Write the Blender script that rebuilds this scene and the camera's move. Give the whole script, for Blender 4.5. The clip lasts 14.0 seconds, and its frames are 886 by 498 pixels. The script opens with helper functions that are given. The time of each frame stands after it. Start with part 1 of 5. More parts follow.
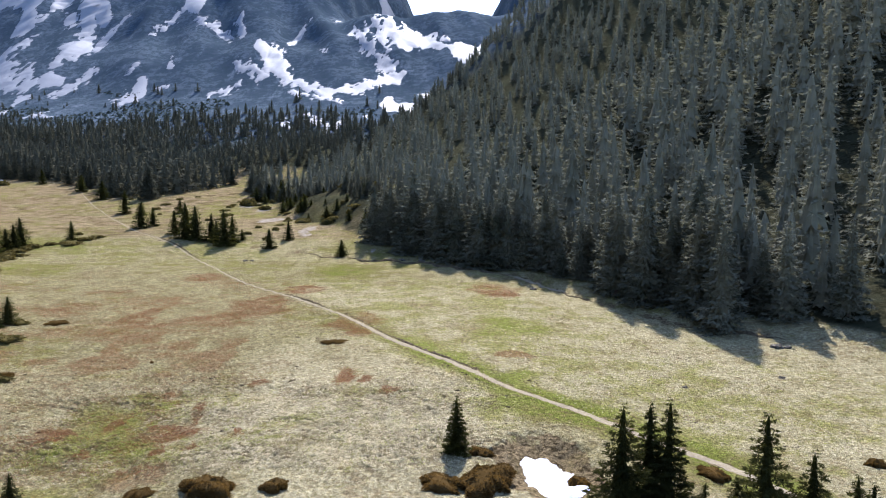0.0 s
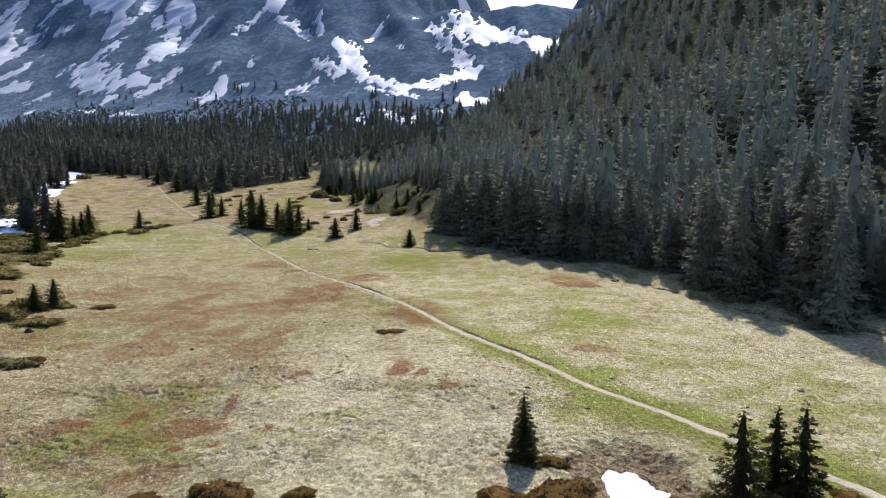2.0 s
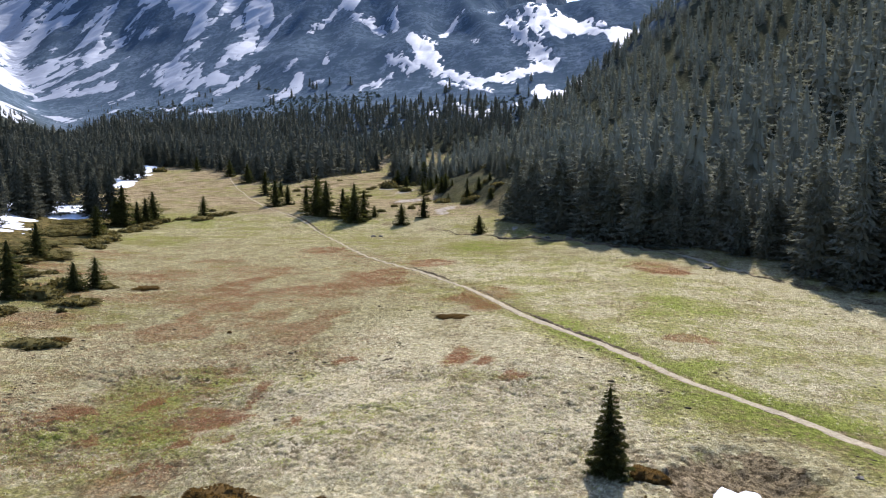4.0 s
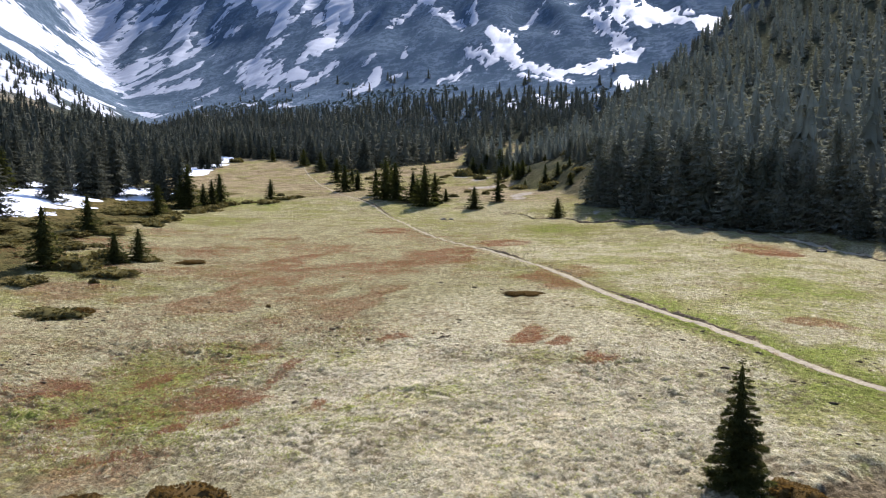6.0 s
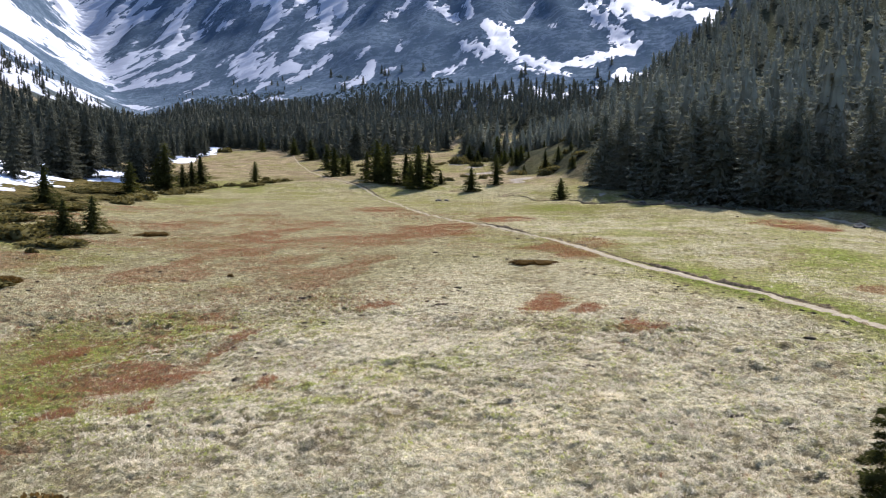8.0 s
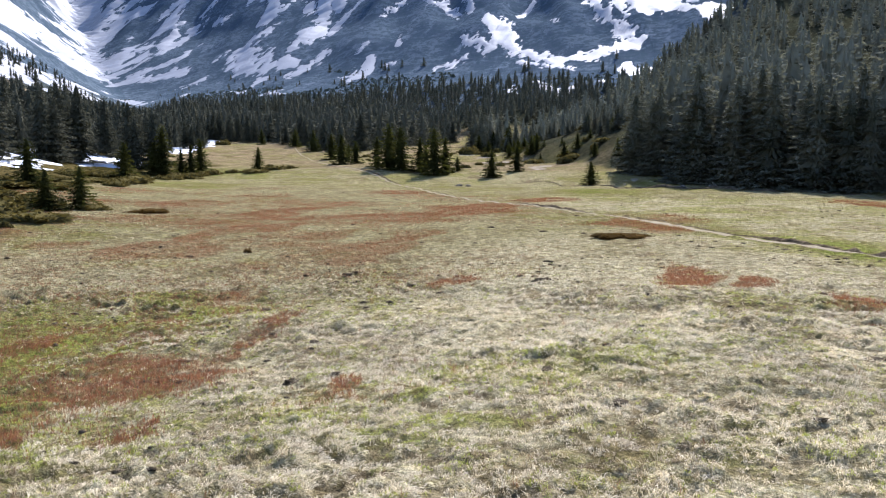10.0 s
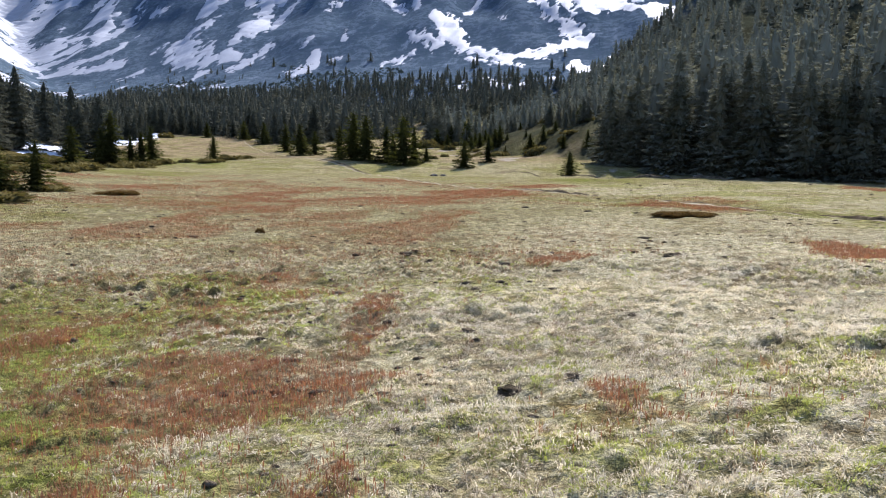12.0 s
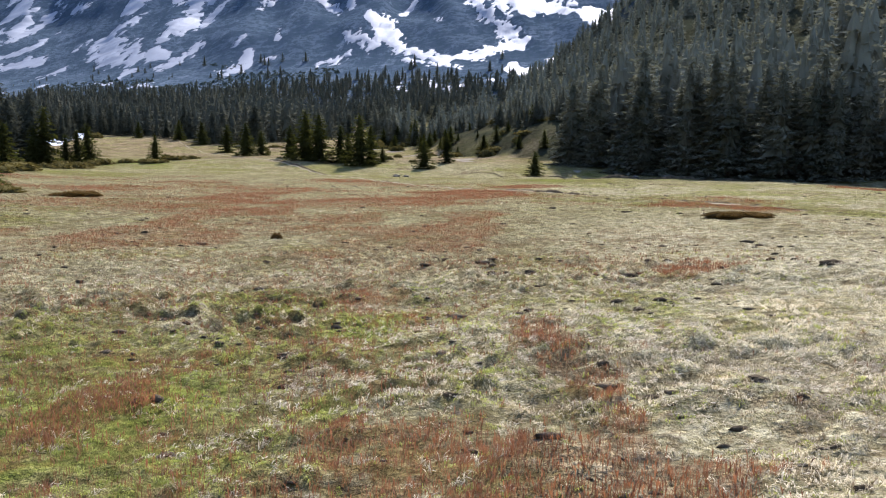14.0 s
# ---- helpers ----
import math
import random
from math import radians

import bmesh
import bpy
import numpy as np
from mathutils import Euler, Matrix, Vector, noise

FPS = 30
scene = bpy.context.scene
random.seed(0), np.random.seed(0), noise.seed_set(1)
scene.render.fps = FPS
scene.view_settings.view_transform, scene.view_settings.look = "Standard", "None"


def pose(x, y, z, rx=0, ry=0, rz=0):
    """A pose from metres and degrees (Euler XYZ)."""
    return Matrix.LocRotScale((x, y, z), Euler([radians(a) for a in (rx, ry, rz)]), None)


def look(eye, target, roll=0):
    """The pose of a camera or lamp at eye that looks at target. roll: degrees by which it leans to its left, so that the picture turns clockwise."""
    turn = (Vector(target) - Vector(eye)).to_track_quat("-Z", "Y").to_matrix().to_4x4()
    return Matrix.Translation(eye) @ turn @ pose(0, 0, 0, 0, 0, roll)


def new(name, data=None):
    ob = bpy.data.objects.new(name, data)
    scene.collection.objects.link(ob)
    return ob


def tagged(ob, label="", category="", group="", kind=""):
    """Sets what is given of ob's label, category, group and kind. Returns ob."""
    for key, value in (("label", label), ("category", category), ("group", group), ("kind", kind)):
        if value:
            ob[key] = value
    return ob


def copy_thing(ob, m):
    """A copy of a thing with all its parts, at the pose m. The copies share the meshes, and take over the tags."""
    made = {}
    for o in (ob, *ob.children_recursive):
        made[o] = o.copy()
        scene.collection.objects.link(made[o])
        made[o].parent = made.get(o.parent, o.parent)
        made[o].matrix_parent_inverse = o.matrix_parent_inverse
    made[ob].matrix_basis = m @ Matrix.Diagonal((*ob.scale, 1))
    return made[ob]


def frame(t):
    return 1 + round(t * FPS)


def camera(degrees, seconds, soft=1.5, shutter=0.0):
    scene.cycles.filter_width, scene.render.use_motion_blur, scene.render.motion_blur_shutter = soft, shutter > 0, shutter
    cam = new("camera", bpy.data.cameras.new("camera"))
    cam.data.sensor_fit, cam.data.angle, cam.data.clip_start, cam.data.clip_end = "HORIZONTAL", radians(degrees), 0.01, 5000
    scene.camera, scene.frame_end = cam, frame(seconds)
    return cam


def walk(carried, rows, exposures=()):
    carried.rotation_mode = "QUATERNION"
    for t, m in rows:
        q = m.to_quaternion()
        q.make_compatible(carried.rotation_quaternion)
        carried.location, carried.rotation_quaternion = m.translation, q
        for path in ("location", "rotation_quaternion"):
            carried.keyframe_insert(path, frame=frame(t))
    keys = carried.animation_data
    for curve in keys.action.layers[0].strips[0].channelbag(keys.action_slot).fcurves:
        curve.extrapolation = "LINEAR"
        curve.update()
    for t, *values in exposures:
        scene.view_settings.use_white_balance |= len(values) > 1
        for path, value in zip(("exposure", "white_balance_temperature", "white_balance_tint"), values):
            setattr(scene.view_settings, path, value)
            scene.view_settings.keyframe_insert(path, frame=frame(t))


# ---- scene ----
cam = camera(58.32, 14.0, soft=1.2)
# seconds, x, y, z, yaw, pitch, roll
PATH = [
    (0.0, 0.0, 0.0, 24.0, -0.38, -6.72, 0.28),
    (0.5, 0.26, 2.63, 23.07, 1.02, -6.7, 0.32),
    (1.0, 0.45, 5.25, 22.2, 2.41, -6.7, 0.21),
    (1.5, 0.64, 7.82, 21.34, 3.76, -6.73, 0.15),
    (2.0, 0.79, 10.49, 20.46, 5.19, -6.71, 0.09),
    (2.5, 0.75, 13.16, 19.54, 6.57, -6.69, 0.02),
    (3.0, 0.71, 15.86, 18.59, 7.95, -6.71, -0.06),
    (5.5, -0.46, 28.8, 13.59, 14.88, -6.71, -0.23),
    (6.0, -0.87, 31.43, 12.55, 16.27, -6.75, -0.22),
    (6.5, -1.33, 33.86, 11.54, 16.68, -6.77, -0.29),
    (7.0, -1.86, 36.35, 10.49, 16.61, -6.76, -0.19),
    (7.5, -2.61, 38.64, 9.5, 16.14, -6.79, -0.08),
    (10.0, -10.57, 50.0, 5.59, 15.56, -6.83, 0.08),
    (10.5, -12.23, 51.34, 5.13, 15.52, -6.88, 0.12),
    (11.0, -13.91, 52.58, 4.68, 14.8, -6.92, 0.22),
    (11.5, -15.57, 53.73, 4.26, 12.98, -6.9, 0.42),
    (12.0, -17.16, 54.73, 3.88, 11.3, -6.88, 0.49),
    (12.5, -18.74, 55.8, 3.63, 10.16, -6.9, 0.53),
    (13.0, -20.25, 56.82, 3.56, 9.28, -6.83, 0.52),
    (13.5, -21.55, 57.72, 3.51, 7.93, -6.74, 0.54),
    (14.0, -22.67, 58.57, 3.46, 6.39, -6.67, 0.57),
]


def flown(x, y, z, yaw, pitch, roll):
    return pose(x, y, z, 0, 0, yaw) @ pose(0, 0, 0, 90 + pitch) @ pose(0, 0, 0, 0, 0, roll)


walk(cam, [(row[0], flown(*row[1:])) for row in PATH], [(0.0, 1.64, 5850, 18), (14.0, 1.64, 5850, 18)])

# ---- sky, sun ----
SUN_TURN, SUN_HEIGHT = 6.0, 39.0  # degrees to the right of +y, degrees up
world = bpy.data.worlds.new("sky")
scene.world = world
world.use_nodes = True
wn = world.node_tree.nodes
sky = wn.new("ShaderNodeTexSky")
sky.sky_type, sky.sun_disc = "NISHITA", False
sky.sun_elevation, sky.sun_rotation = radians(SUN_HEIGHT), radians(SUN_TURN)
sky.altitude, sky.air_density, sky.dust_density, sky.ozone_density = 1300, 1.0, 1.5, 1.5
world.node_tree.links.new(sky.outputs[0], wn["Background"].inputs[0])
wn["Background"].inputs[1].default_value = 0.15
sun_lamp = bpy.data.lights.new("sun", "SUN")
sun_lamp.energy, sun_lamp.angle, sun_lamp.color = 4.6, radians(0.6), (1.0, 0.965, 0.90)
sun = new("sun", sun_lamp)
sun_way = Vector((math.sin(radians(SUN_TURN)) * math.cos(radians(SUN_HEIGHT)), math.cos(radians(SUN_TURN)) * math.cos(radians(SUN_HEIGHT)), math.sin(radians(SUN_HEIGHT))))
sun.matrix_world = look(sun_way * 300, (0, 0, 0))

# ---- shape of the land ----
def ease(a, b, x):
    t = np.clip((x - a) / (b - a), 0, 1)
    return t * t * (3 - 2 * t)


def lattice(ix, iy, seed):
    h = (ix * 374761393 + iy * 668265263 + seed * 974634777) & 0xFFFFFFFF
    h = ((h ^ (h >> 13)) * 1274126177) & 0xFFFFFFFF
    return ((h ^ (h >> 16)) & 0xFFFF) / 65535.0


def rough(x, y, size, seed=0):
    """Smooth value noise from -1 to 1 with bumps of the given size in metres."""
    x, y = np.asarray(x, float) / size, np.asarray(y, float) / size
    ix, iy = np.floor(x).astype(np.int64), np.floor(y).astype(np.int64)
    u, v = x - ix, y - iy
    u, v = u * u * (3 - 2 * u), v * v * (3 - 2 * v)
    a, b = lattice(ix, iy, seed), lattice(ix + 1, iy, seed)
    c, d = lattice(ix, iy + 1, seed), lattice(ix + 1, iy + 1, seed)
    return 2 * ((a * (1 - u) + b * u) * (1 - v) + (c * (1 - u) + d * u) * v) - 1


def cloudy(x, y, size, seed=0, octaves=4):
    out, amp, total = 0, 1.0, 0.0
    for k in range(octaves):
        out, total = out + amp * rough(x + 17.3 * k, y - 9.1 * k, size / 2**k, seed + k), total + amp
        amp *= 0.5
    return out / total


def softer_max(a, b, k):
    return 0.5 * (a + b + np.sqrt((a - b) ** 2 + k * k) - k)


def along(x, y, line):
    """Distance to a polyline, and how far along it the nearest point is (0 to 1)."""
    x, y = np.asarray(x, float), np.asarray(y, float)
    best, where, n = np.full(x.shape, 1e9), np.zeros(x.shape), len(line) - 1
    for k in range(n):
        (ax, ay), (bx, by) = line[k][:2], line[k + 1][:2]
        s = np.clip(((x - ax) * (bx - ax) + (y - ay) * (by - ay)) / ((bx - ax) ** 2 + (by - ay) ** 2), 0, 1)
        d = np.hypot(x - ax - s * (bx - ax), y - ay - s * (by - ay))
        where, best = np.where(d < best, (k + s) / n, where), np.minimum(d, best)
    return best, where


TRAIL = [(34, 30), (27.6, 50.1), (23.1, 58.9), (19.8, 62.7), (15.5, 68.7), (12.1, 72.8), (7.2, 78.2), (1.7, 87.6), (-5.3, 97.9), (-14.7, 116.8), (-26.3, 133.8), (-36.4, 146.7), (-52.1, 174.1), (-64.2, 194.2), (-82.2, 216.4), (-105.6, 256.8), (-130.0, 298.0), (-150.0, 335.0)]
STREAM = [(-69.5, 206.4), (-37.2, 191.4), (-20.6, 181.5), (-1.9, 172.0), (14.8, 156.3), (23.0, 138.0), (35.1, 114.2), (48.1, 103.1), (72.0, 92.0), (110.0, 80.0)]
MEADOW_EDGE = [(-46.3, 60.8), (-59.8, 93.8), (-68.3, 109.8), (-83.5, 140.4), (-93.8, 165.5), (-98.6, 189.6), (-92.9, 197.1), (-86.9, 205.6)]
RISE_Y = [-800, 150, 188, 205, 305, 340, 390, 430, 455, 485, 610, 650, 800, 900, 1000, 1200, 1300, 1500, 2200]
RISE_Z = [0, 0, 0.5, 1.5, 9.5, 11.5, 14, 19.5, 24, 33, 64, 76, 138, 200, 270, 400, 430, 420, 250]


def right_of_edge(x, y):
    return (x + 20) * 0.87 + (y - 195) * 0.49


def beside_edge(x, y):
    return (x + 20) * -0.49 + (y - 195) * 0.87


def spur(x, y):
    """The grassy nose of the slope that juts out below the forest, 0 to 1 along its length."""
    s = beside_edge(x, y)
    return ease(12, 40, s) * ease(122, 84, s)


def left_of_edge(x, y):
    return (x + 99) * -0.9 + (y - 147) * -0.43


def past_ridge(x, y):
    return (x + 80) * 0.881 - (y - 330) * 0.473


def up_valley(x, y):
    return y + 0.25 * (x + 100) * ease(350, 550, y)


def land(x, y):
    """Height of the ground, large forms and relief."""
    x, y = np.asarray(x, float), np.asarray(y, float)
    yp = up_valley(x, y)
    base = sum(np.interp(yp + s, RISE_Y, RISE_Z) for s in (-12, -6, 0, 6, 12)) / 5
    base = base + 10 * np.exp(-(((x + 78) / 45) ** 2) - ((y - 432) / 40) ** 2)
    base = base - 270 * np.exp(-(((x - 25) / 105) ** 2)) * ease(812, 960, y)
    far = ease(600, 820, yp)
    base = base + far * (26 * cloudy(x * 1.6 + y * 0.5, y * 0.35, 130, 5) + 9 * (0.5 - np.abs(rough(x * 1.2 + y * 0.45, y * 0.3, 42, 9))))
    base = base + far * (3.5 * cloudy(x, y * 0.6, 38, 12) + 3.0 * np.abs(rough(x + 0.3 * y, y * 0.5, 19, 13)))
    d = np.maximum(right_of_edge(x, y) - 8, 0)
    dn = np.minimum(d, 320)
    hill = (0.27 * dn + 0.0012 * dn * dn + 0.3 * (d - dn)) * ease(-60, 15, past_ridge(x, y))
    hill = hill * (1 + 0.16 * cloudy(x, y, 120, 21))
    nose = right_of_edge(x, y) + 5 * cloudy(x, y, 24, 22, 2)
    hill = hill + 8.5 * ease(1, 19, nose) * ease(110, 40, nose) * spur(x, y)
    dl = np.maximum(left_of_edge(x, y), 0)
    dm = np.minimum(dl, 420)
    bank = 4 * ease(-28, 12, left_of_edge(x, y)) + 0.2 * dm + 0.0015 * dm * dm + 0.4 * (dl - dm)
    bank = bank * (1 + 0.12 * cloudy(x, y, 90, 31) * ease(20, 90, dl))
    swell = 0.85 * ease(-32, -8, x) * ease(26, 4, x) + 0.45 * np.exp(-(((x + 8) / 11) ** 2) - ((y - 64) / 13) ** 2) - 0.25 * np.exp(-(((x + 27) / 8) ** 2) - ((y - 69) / 10) ** 2)
    swell = swell + 0.45 * ease(82, 100, y) * ease(-14, -24, x) + 0.25 * ease(-40, -58, x) * ease(88, 105, y) - 0.35 * ease(-38, -46, x) * ease(100, 84, y) - 0.05
    shelf = 1.6 * ease(176, 206, y) * ease(275, 215, y) * ease(10, -15, x)
    z = softer_max(softer_max(base, hill, 4), bank, 4) + swell * (0.55 + 0.45 * ease(190, 130, y)) * ease(280, 205, y) * ease(60, 40, x) + shelf
    z = z + 0.35 * cloudy(x, y, 26, 41, 3) * (1 + 2 * ease(200, 400, y))
    return z


def hummocks(x, y, cell, seed):
    """Domes of grass tussocks, 0 in the gaps between them to 1 on the tallest."""
    x, y = np.asarray(x, float), np.asarray(y, float)
    u, v = (x + 0.35 * rough(x, y, 2.1 * cell, seed + 7)) / cell, (1.2 * y + 0.35 * rough(x, y, 1.7 * cell, seed + 8)) / cell
    iu, iv = np.floor(u).astype(np.int64), np.floor(v).astype(np.int64)
    out = np.zeros(u.shape)
    for a in (-1, 0, 1):
        for b in (-1, 0, 1):
            ci, cj = iu + a, iv + b
            d = np.hypot(u - ci - lattice(ci, cj, seed), v - cj - lattice(ci, cj, seed + 1)) / (0.42 + 0.45 * lattice(ci, cj, seed + 2))
            out = np.maximum(out, (0.25 + 0.75 * lattice(ci, cj, seed + 3)) * np.clip(1 - d * d, 0, 1) ** 0.8)
    return out


def lumpy(x, y):
    """How tussocky the meadow is: some stretches are matted flat."""
    return np.clip(0.62 + 1.1 * cloudy(x, y, 4.2, 48, 3), 0.12, 1.1) * ease(-46, -38, x) * ease(11, 4, x) * ease(51, 57, y) * ease(95, 82, y)


def relief(x, y):
    """Small forms of the meadow: tussocks, the trail's rut, the stream's bed, the hollow with the snow."""
    d, _ = along(x, y, TRAIL)
    z = -0.16 * np.exp(-((d / 0.75) ** 2))
    d, _ = along(x, y, STREAM)
    z = z - 0.55 * ease(1.7, 0.6, d + 0.7 * rough(x, y, 4, 51))
    r = np.hypot((x - 8.4) / 4.2, (y - 58.0) / 7.2) + 0.18 * rough(x, y, 1.7, 52)
    z = z - 1.05 * ease(1.0, 0.25, r) - 0.22 * ease(1.03, 0.9, r) + 0.12 * rough(x, y, 0.6, 50) * ease(1.1, 0.8, r)
    near = ease(220, 120, y)
    z = z + near * (0.08 * cloudy(x, y, 1.6, 53, 2) + 0.085 * np.maximum(cloudy(x, y * 1.2, 0.75, 55, 2), -0.15))
    z = z + lumpy(x, y) * ((0.20 + 0.06 * ease(-18, -26, x)) * hummocks(x, y, 0.52, 301) + 0.06 * hummocks(x, y, 0.27, 311))
    return z

# ---- where things stand ----
# lines of x, y, half width
SNOW_WEST = [
    [(-596, 1065, 6.4), (-612, 1047, 4.8), (-614, 1019, 2.3)],
    [(-635, 989, 3.8), (-656, 961, 6.7), (-672, 940, 7.4), (-644, 868, 4.1)],
    [(-602, 970, 7.4), (-594, 908, 7.7), (-584, 846, 5.3)],
    [(-542, 882, 3.4), (-535, 835, 6.4), (-564, 788, 4.3)],
    [(-494, 783, 6.6), (-535, 777, 6.1), (-575, 772, 2.4)],
    [(-700, 1090, 6.7), (-694, 1044, 3.2)],
    [(-806, 1179, 11.0), (-828, 1165, 5.5)],
    [(-1049, 1257, 22.4), (-913, 1146, 20.3), (-746, 962, 13.9), (-612, 796, 6.3)],
]
SNOW_BOWL = [
    [(-636, 666, 19.7), (-682, 780, 19.0), (-710, 866, 14.0), (-599, 767, 6.1)],
    [(-852, 1146, 12.7), (-809, 1047, 10.9)],
    [(-567, 969, 2.9), (-543, 957, 2.9)],
]
SNOW_FACE = [
    [(-449, 993, 13.0), (-451, 957, 9.8), (-450, 916, 4.1)],
    [(-410, 966, 8.4), (-387, 906, 11.8), (-371, 846, 11.1), (-369, 785, 3.5)],
    [(-349, 907, 3.2), (-355, 863, 5.0), (-353, 827, 2.4)],
    [(-439, 886, 2.6), (-446, 851, 11.4), (-454, 821, 9.9), (-414, 773, 10.4), (-379, 737, 4.4)],
    [(-326, 764, 4.4), (-330, 742, 7.6), (-336, 717, 4.2)],
    [(-380, 409, 7.9), (-400, 474, 6.8), (-455, 596, 3.8)],
]
SNOW_CIRQUE = [
    [(-260, 884, 3.1), (-244, 860, 2.4)],
    [(-241, 872, 3.6), (-210, 825, 1.7)],
    [(-210, 861, 3.0), (-195, 813, 2.2)],
    [(-164, 775, 4.7), (-147, 730, 6.4), (-120, 680, 3.2)],
    [(-137, 848, 3.4), (-147, 798, 2.1)],
    [(-120, 680, 3.2), (-87, 642, 3.8), (-63, 653, 6.4), (-31, 674, 3.5)],
    [(-84, 803, 3.2), (-60, 733, 3.8), (-41, 693, 5.4)],
    [(-64, 803, 6.3), (-31, 748, 9.6), (1, 730, 5.1)],
    [(-185, 741, 3.1), (-153, 704, 3.8)],
]
SNOW_KNOLL = [
    [(-186, 677, 4.2), (-176, 685, 4.7)],
    [(-269, 690, 4.0), (-257, 674, 3.8)],
    [(-120, 658, 1.8), (-75, 616, 1.6)],
    [(-111, 558, 2.6), (-97, 529, 1.4)],
    [(-94, 580, 2.3), (-70, 519, 3.1), (-66, 541, 2.1)],
    [(-244, 701, 1.5), (-236, 701, 1.5)],
    [(-224, 500, 1.4), (-218, 499, 1.1)],
    [(-286, 913, 3.2), (-300, 856, 2.4)],
    [(-281, 757, 3.2), (-284, 741, 1.6)],
    [(-372, 671, 3.5), (-355, 656, 2.4)],
    [(-323, 642, 3.3), (-305, 627, 1.8)],
    [(-450, 740, 4.0), (-460, 726, 2.8)],
    [(-290, 562, 2.5), (-288, 566, 2.1)],
    [(-479, 664, 3.1), (-441, 644, 2.5)],
    [(-331, 427, 2.0), (-349, 459, 1.4)],
]
SNOW_FLANK = [
    [(-372.0, 396.0, 20.0), (-392.0, 440.0, 20.0), (-408.0, 490.0, 15.0), (-424.0, 540.0, 9.0), (-440.0, 590.0, 5.0)],
    [(-405.0, 425.0, 7.0), (-440.0, 500.0, 6.0)],
]
SNOW_BANKS = [
    [(-100.5, 126.5, 1.6), (-106.0, 138.0, 1.9), (-120.0, 162.0, 1.5)],
    [(-104.6, 134.3, 1.4), (-112.8, 149.7, 2.0), (-130.0, 179.1, 1.8)],
    [(-130.5, 194.0, 0.9), (-122.5, 192.3, 1.4), (-115.5, 192.7, 0.9)],
    [(-124.5, 190.5, 1.3), (-120.0, 187.0, 1.6), (-116.5, 185.0, 1.1)],
    [(-95.5, 126.0, 1.2), (-103.0, 136.0, 1.9), (-110.5, 147.5, 1.7)],
    [(-168.0, 283.0, 0.8), (-179.0, 303.0, 1.0)],
    [(-233.9, 405.8, 1.9), (-205.6, 367.7, 1.3)],
    [(-185.4, 313.5, 1.5), (-197.4, 342.7, 1.6)],
    [(-180.3, 294.5, 1.0), (-184.0, 305.5, 1.1)],
]
# x, y, height
NEAR_SPRUCES = [(11.5, 47.4, 8.6), (13.9, 50.0, 8.0), (14.8, 48.7, 8.7), (19.6, 45.3, 9.3), (22.2, 44.7, 7.1), (23.4, 42.1, 6.8), (18.4, 46.5, 4.6), (16.9, 47.8, 3.6), (24.9, 43.1, 5.9), (-28.6, 51.1, 3.0)]
LEFT_SPRUCES = [(-59.4, 104.0, 3.7), (-58.8, 107.3, 4.0), (-62.8, 97.5, 6.8), (-78.9, 123.1, 5.8), (-91.8, 156.5, 6.3), (-101.5, 180.3, 9.9), (-102.3, 178.8, 6.6), (-101.8, 186.6, 5.4), (-101.3, 189.2, 6.1), (-101.9, 193.5, 7.1), (-93.2, 201.6, 5.1), (-113.8, 143.4, 8.3)]
SNOW_SPRUCES = [(-117.5, 168.0, 14.5), (-116.3, 170.1, 12.0), (-119.5, 174.5, 15.5), (-122.8, 180.1, 14.0), (-120.2, 180.6, 16.0), (-127.5, 197.5, 13.5), (-113.0, 187.9, 11.0), (-112.7, 193.4, 12.5), (-116.0, 190.0, 14.0), (-119.5, 152.8, 12.5), (-118.4, 161.0, 13.0)]
CLUMP_SPRUCES = [(-84.6, 226.1, 6.6), (-83.0, 231.1, 5.2), (-70.5, 212.1, 5.9), (-65.2, 205.0, 8.5), (-62.0, 202.6, 8.0), (-58.4, 204.3, 6.2), (-55.9, 200.0, 5.0), (-52.7, 195.0, 8.2), (-51.6, 198.9, 6.2), (-50.0, 202.2, 2.6), (-41.1, 192.7, 4.4), (-38.4, 203.7, 4.8), (-22.4, 184.1, 3.8), (-98.8, 264.9, 4.4), (-106.0, 269.3, 7.1), (-68.7, 301.9, 5.2), (-65.5, 309.0, 6.0), (-62.0, 314.0, 7.0), (-59.0, 303.0, 7.6), (-44.7, 259.1, 4.6), (-34.1, 242.6, 4.2), (-50.5, 272.0, 3.6), (-149.3, 333.9, 6.7), (-186.1, 375.7, 6.3), (-130.9, 310.8, 7.0), (-87.9, 271.0, 4.8)]
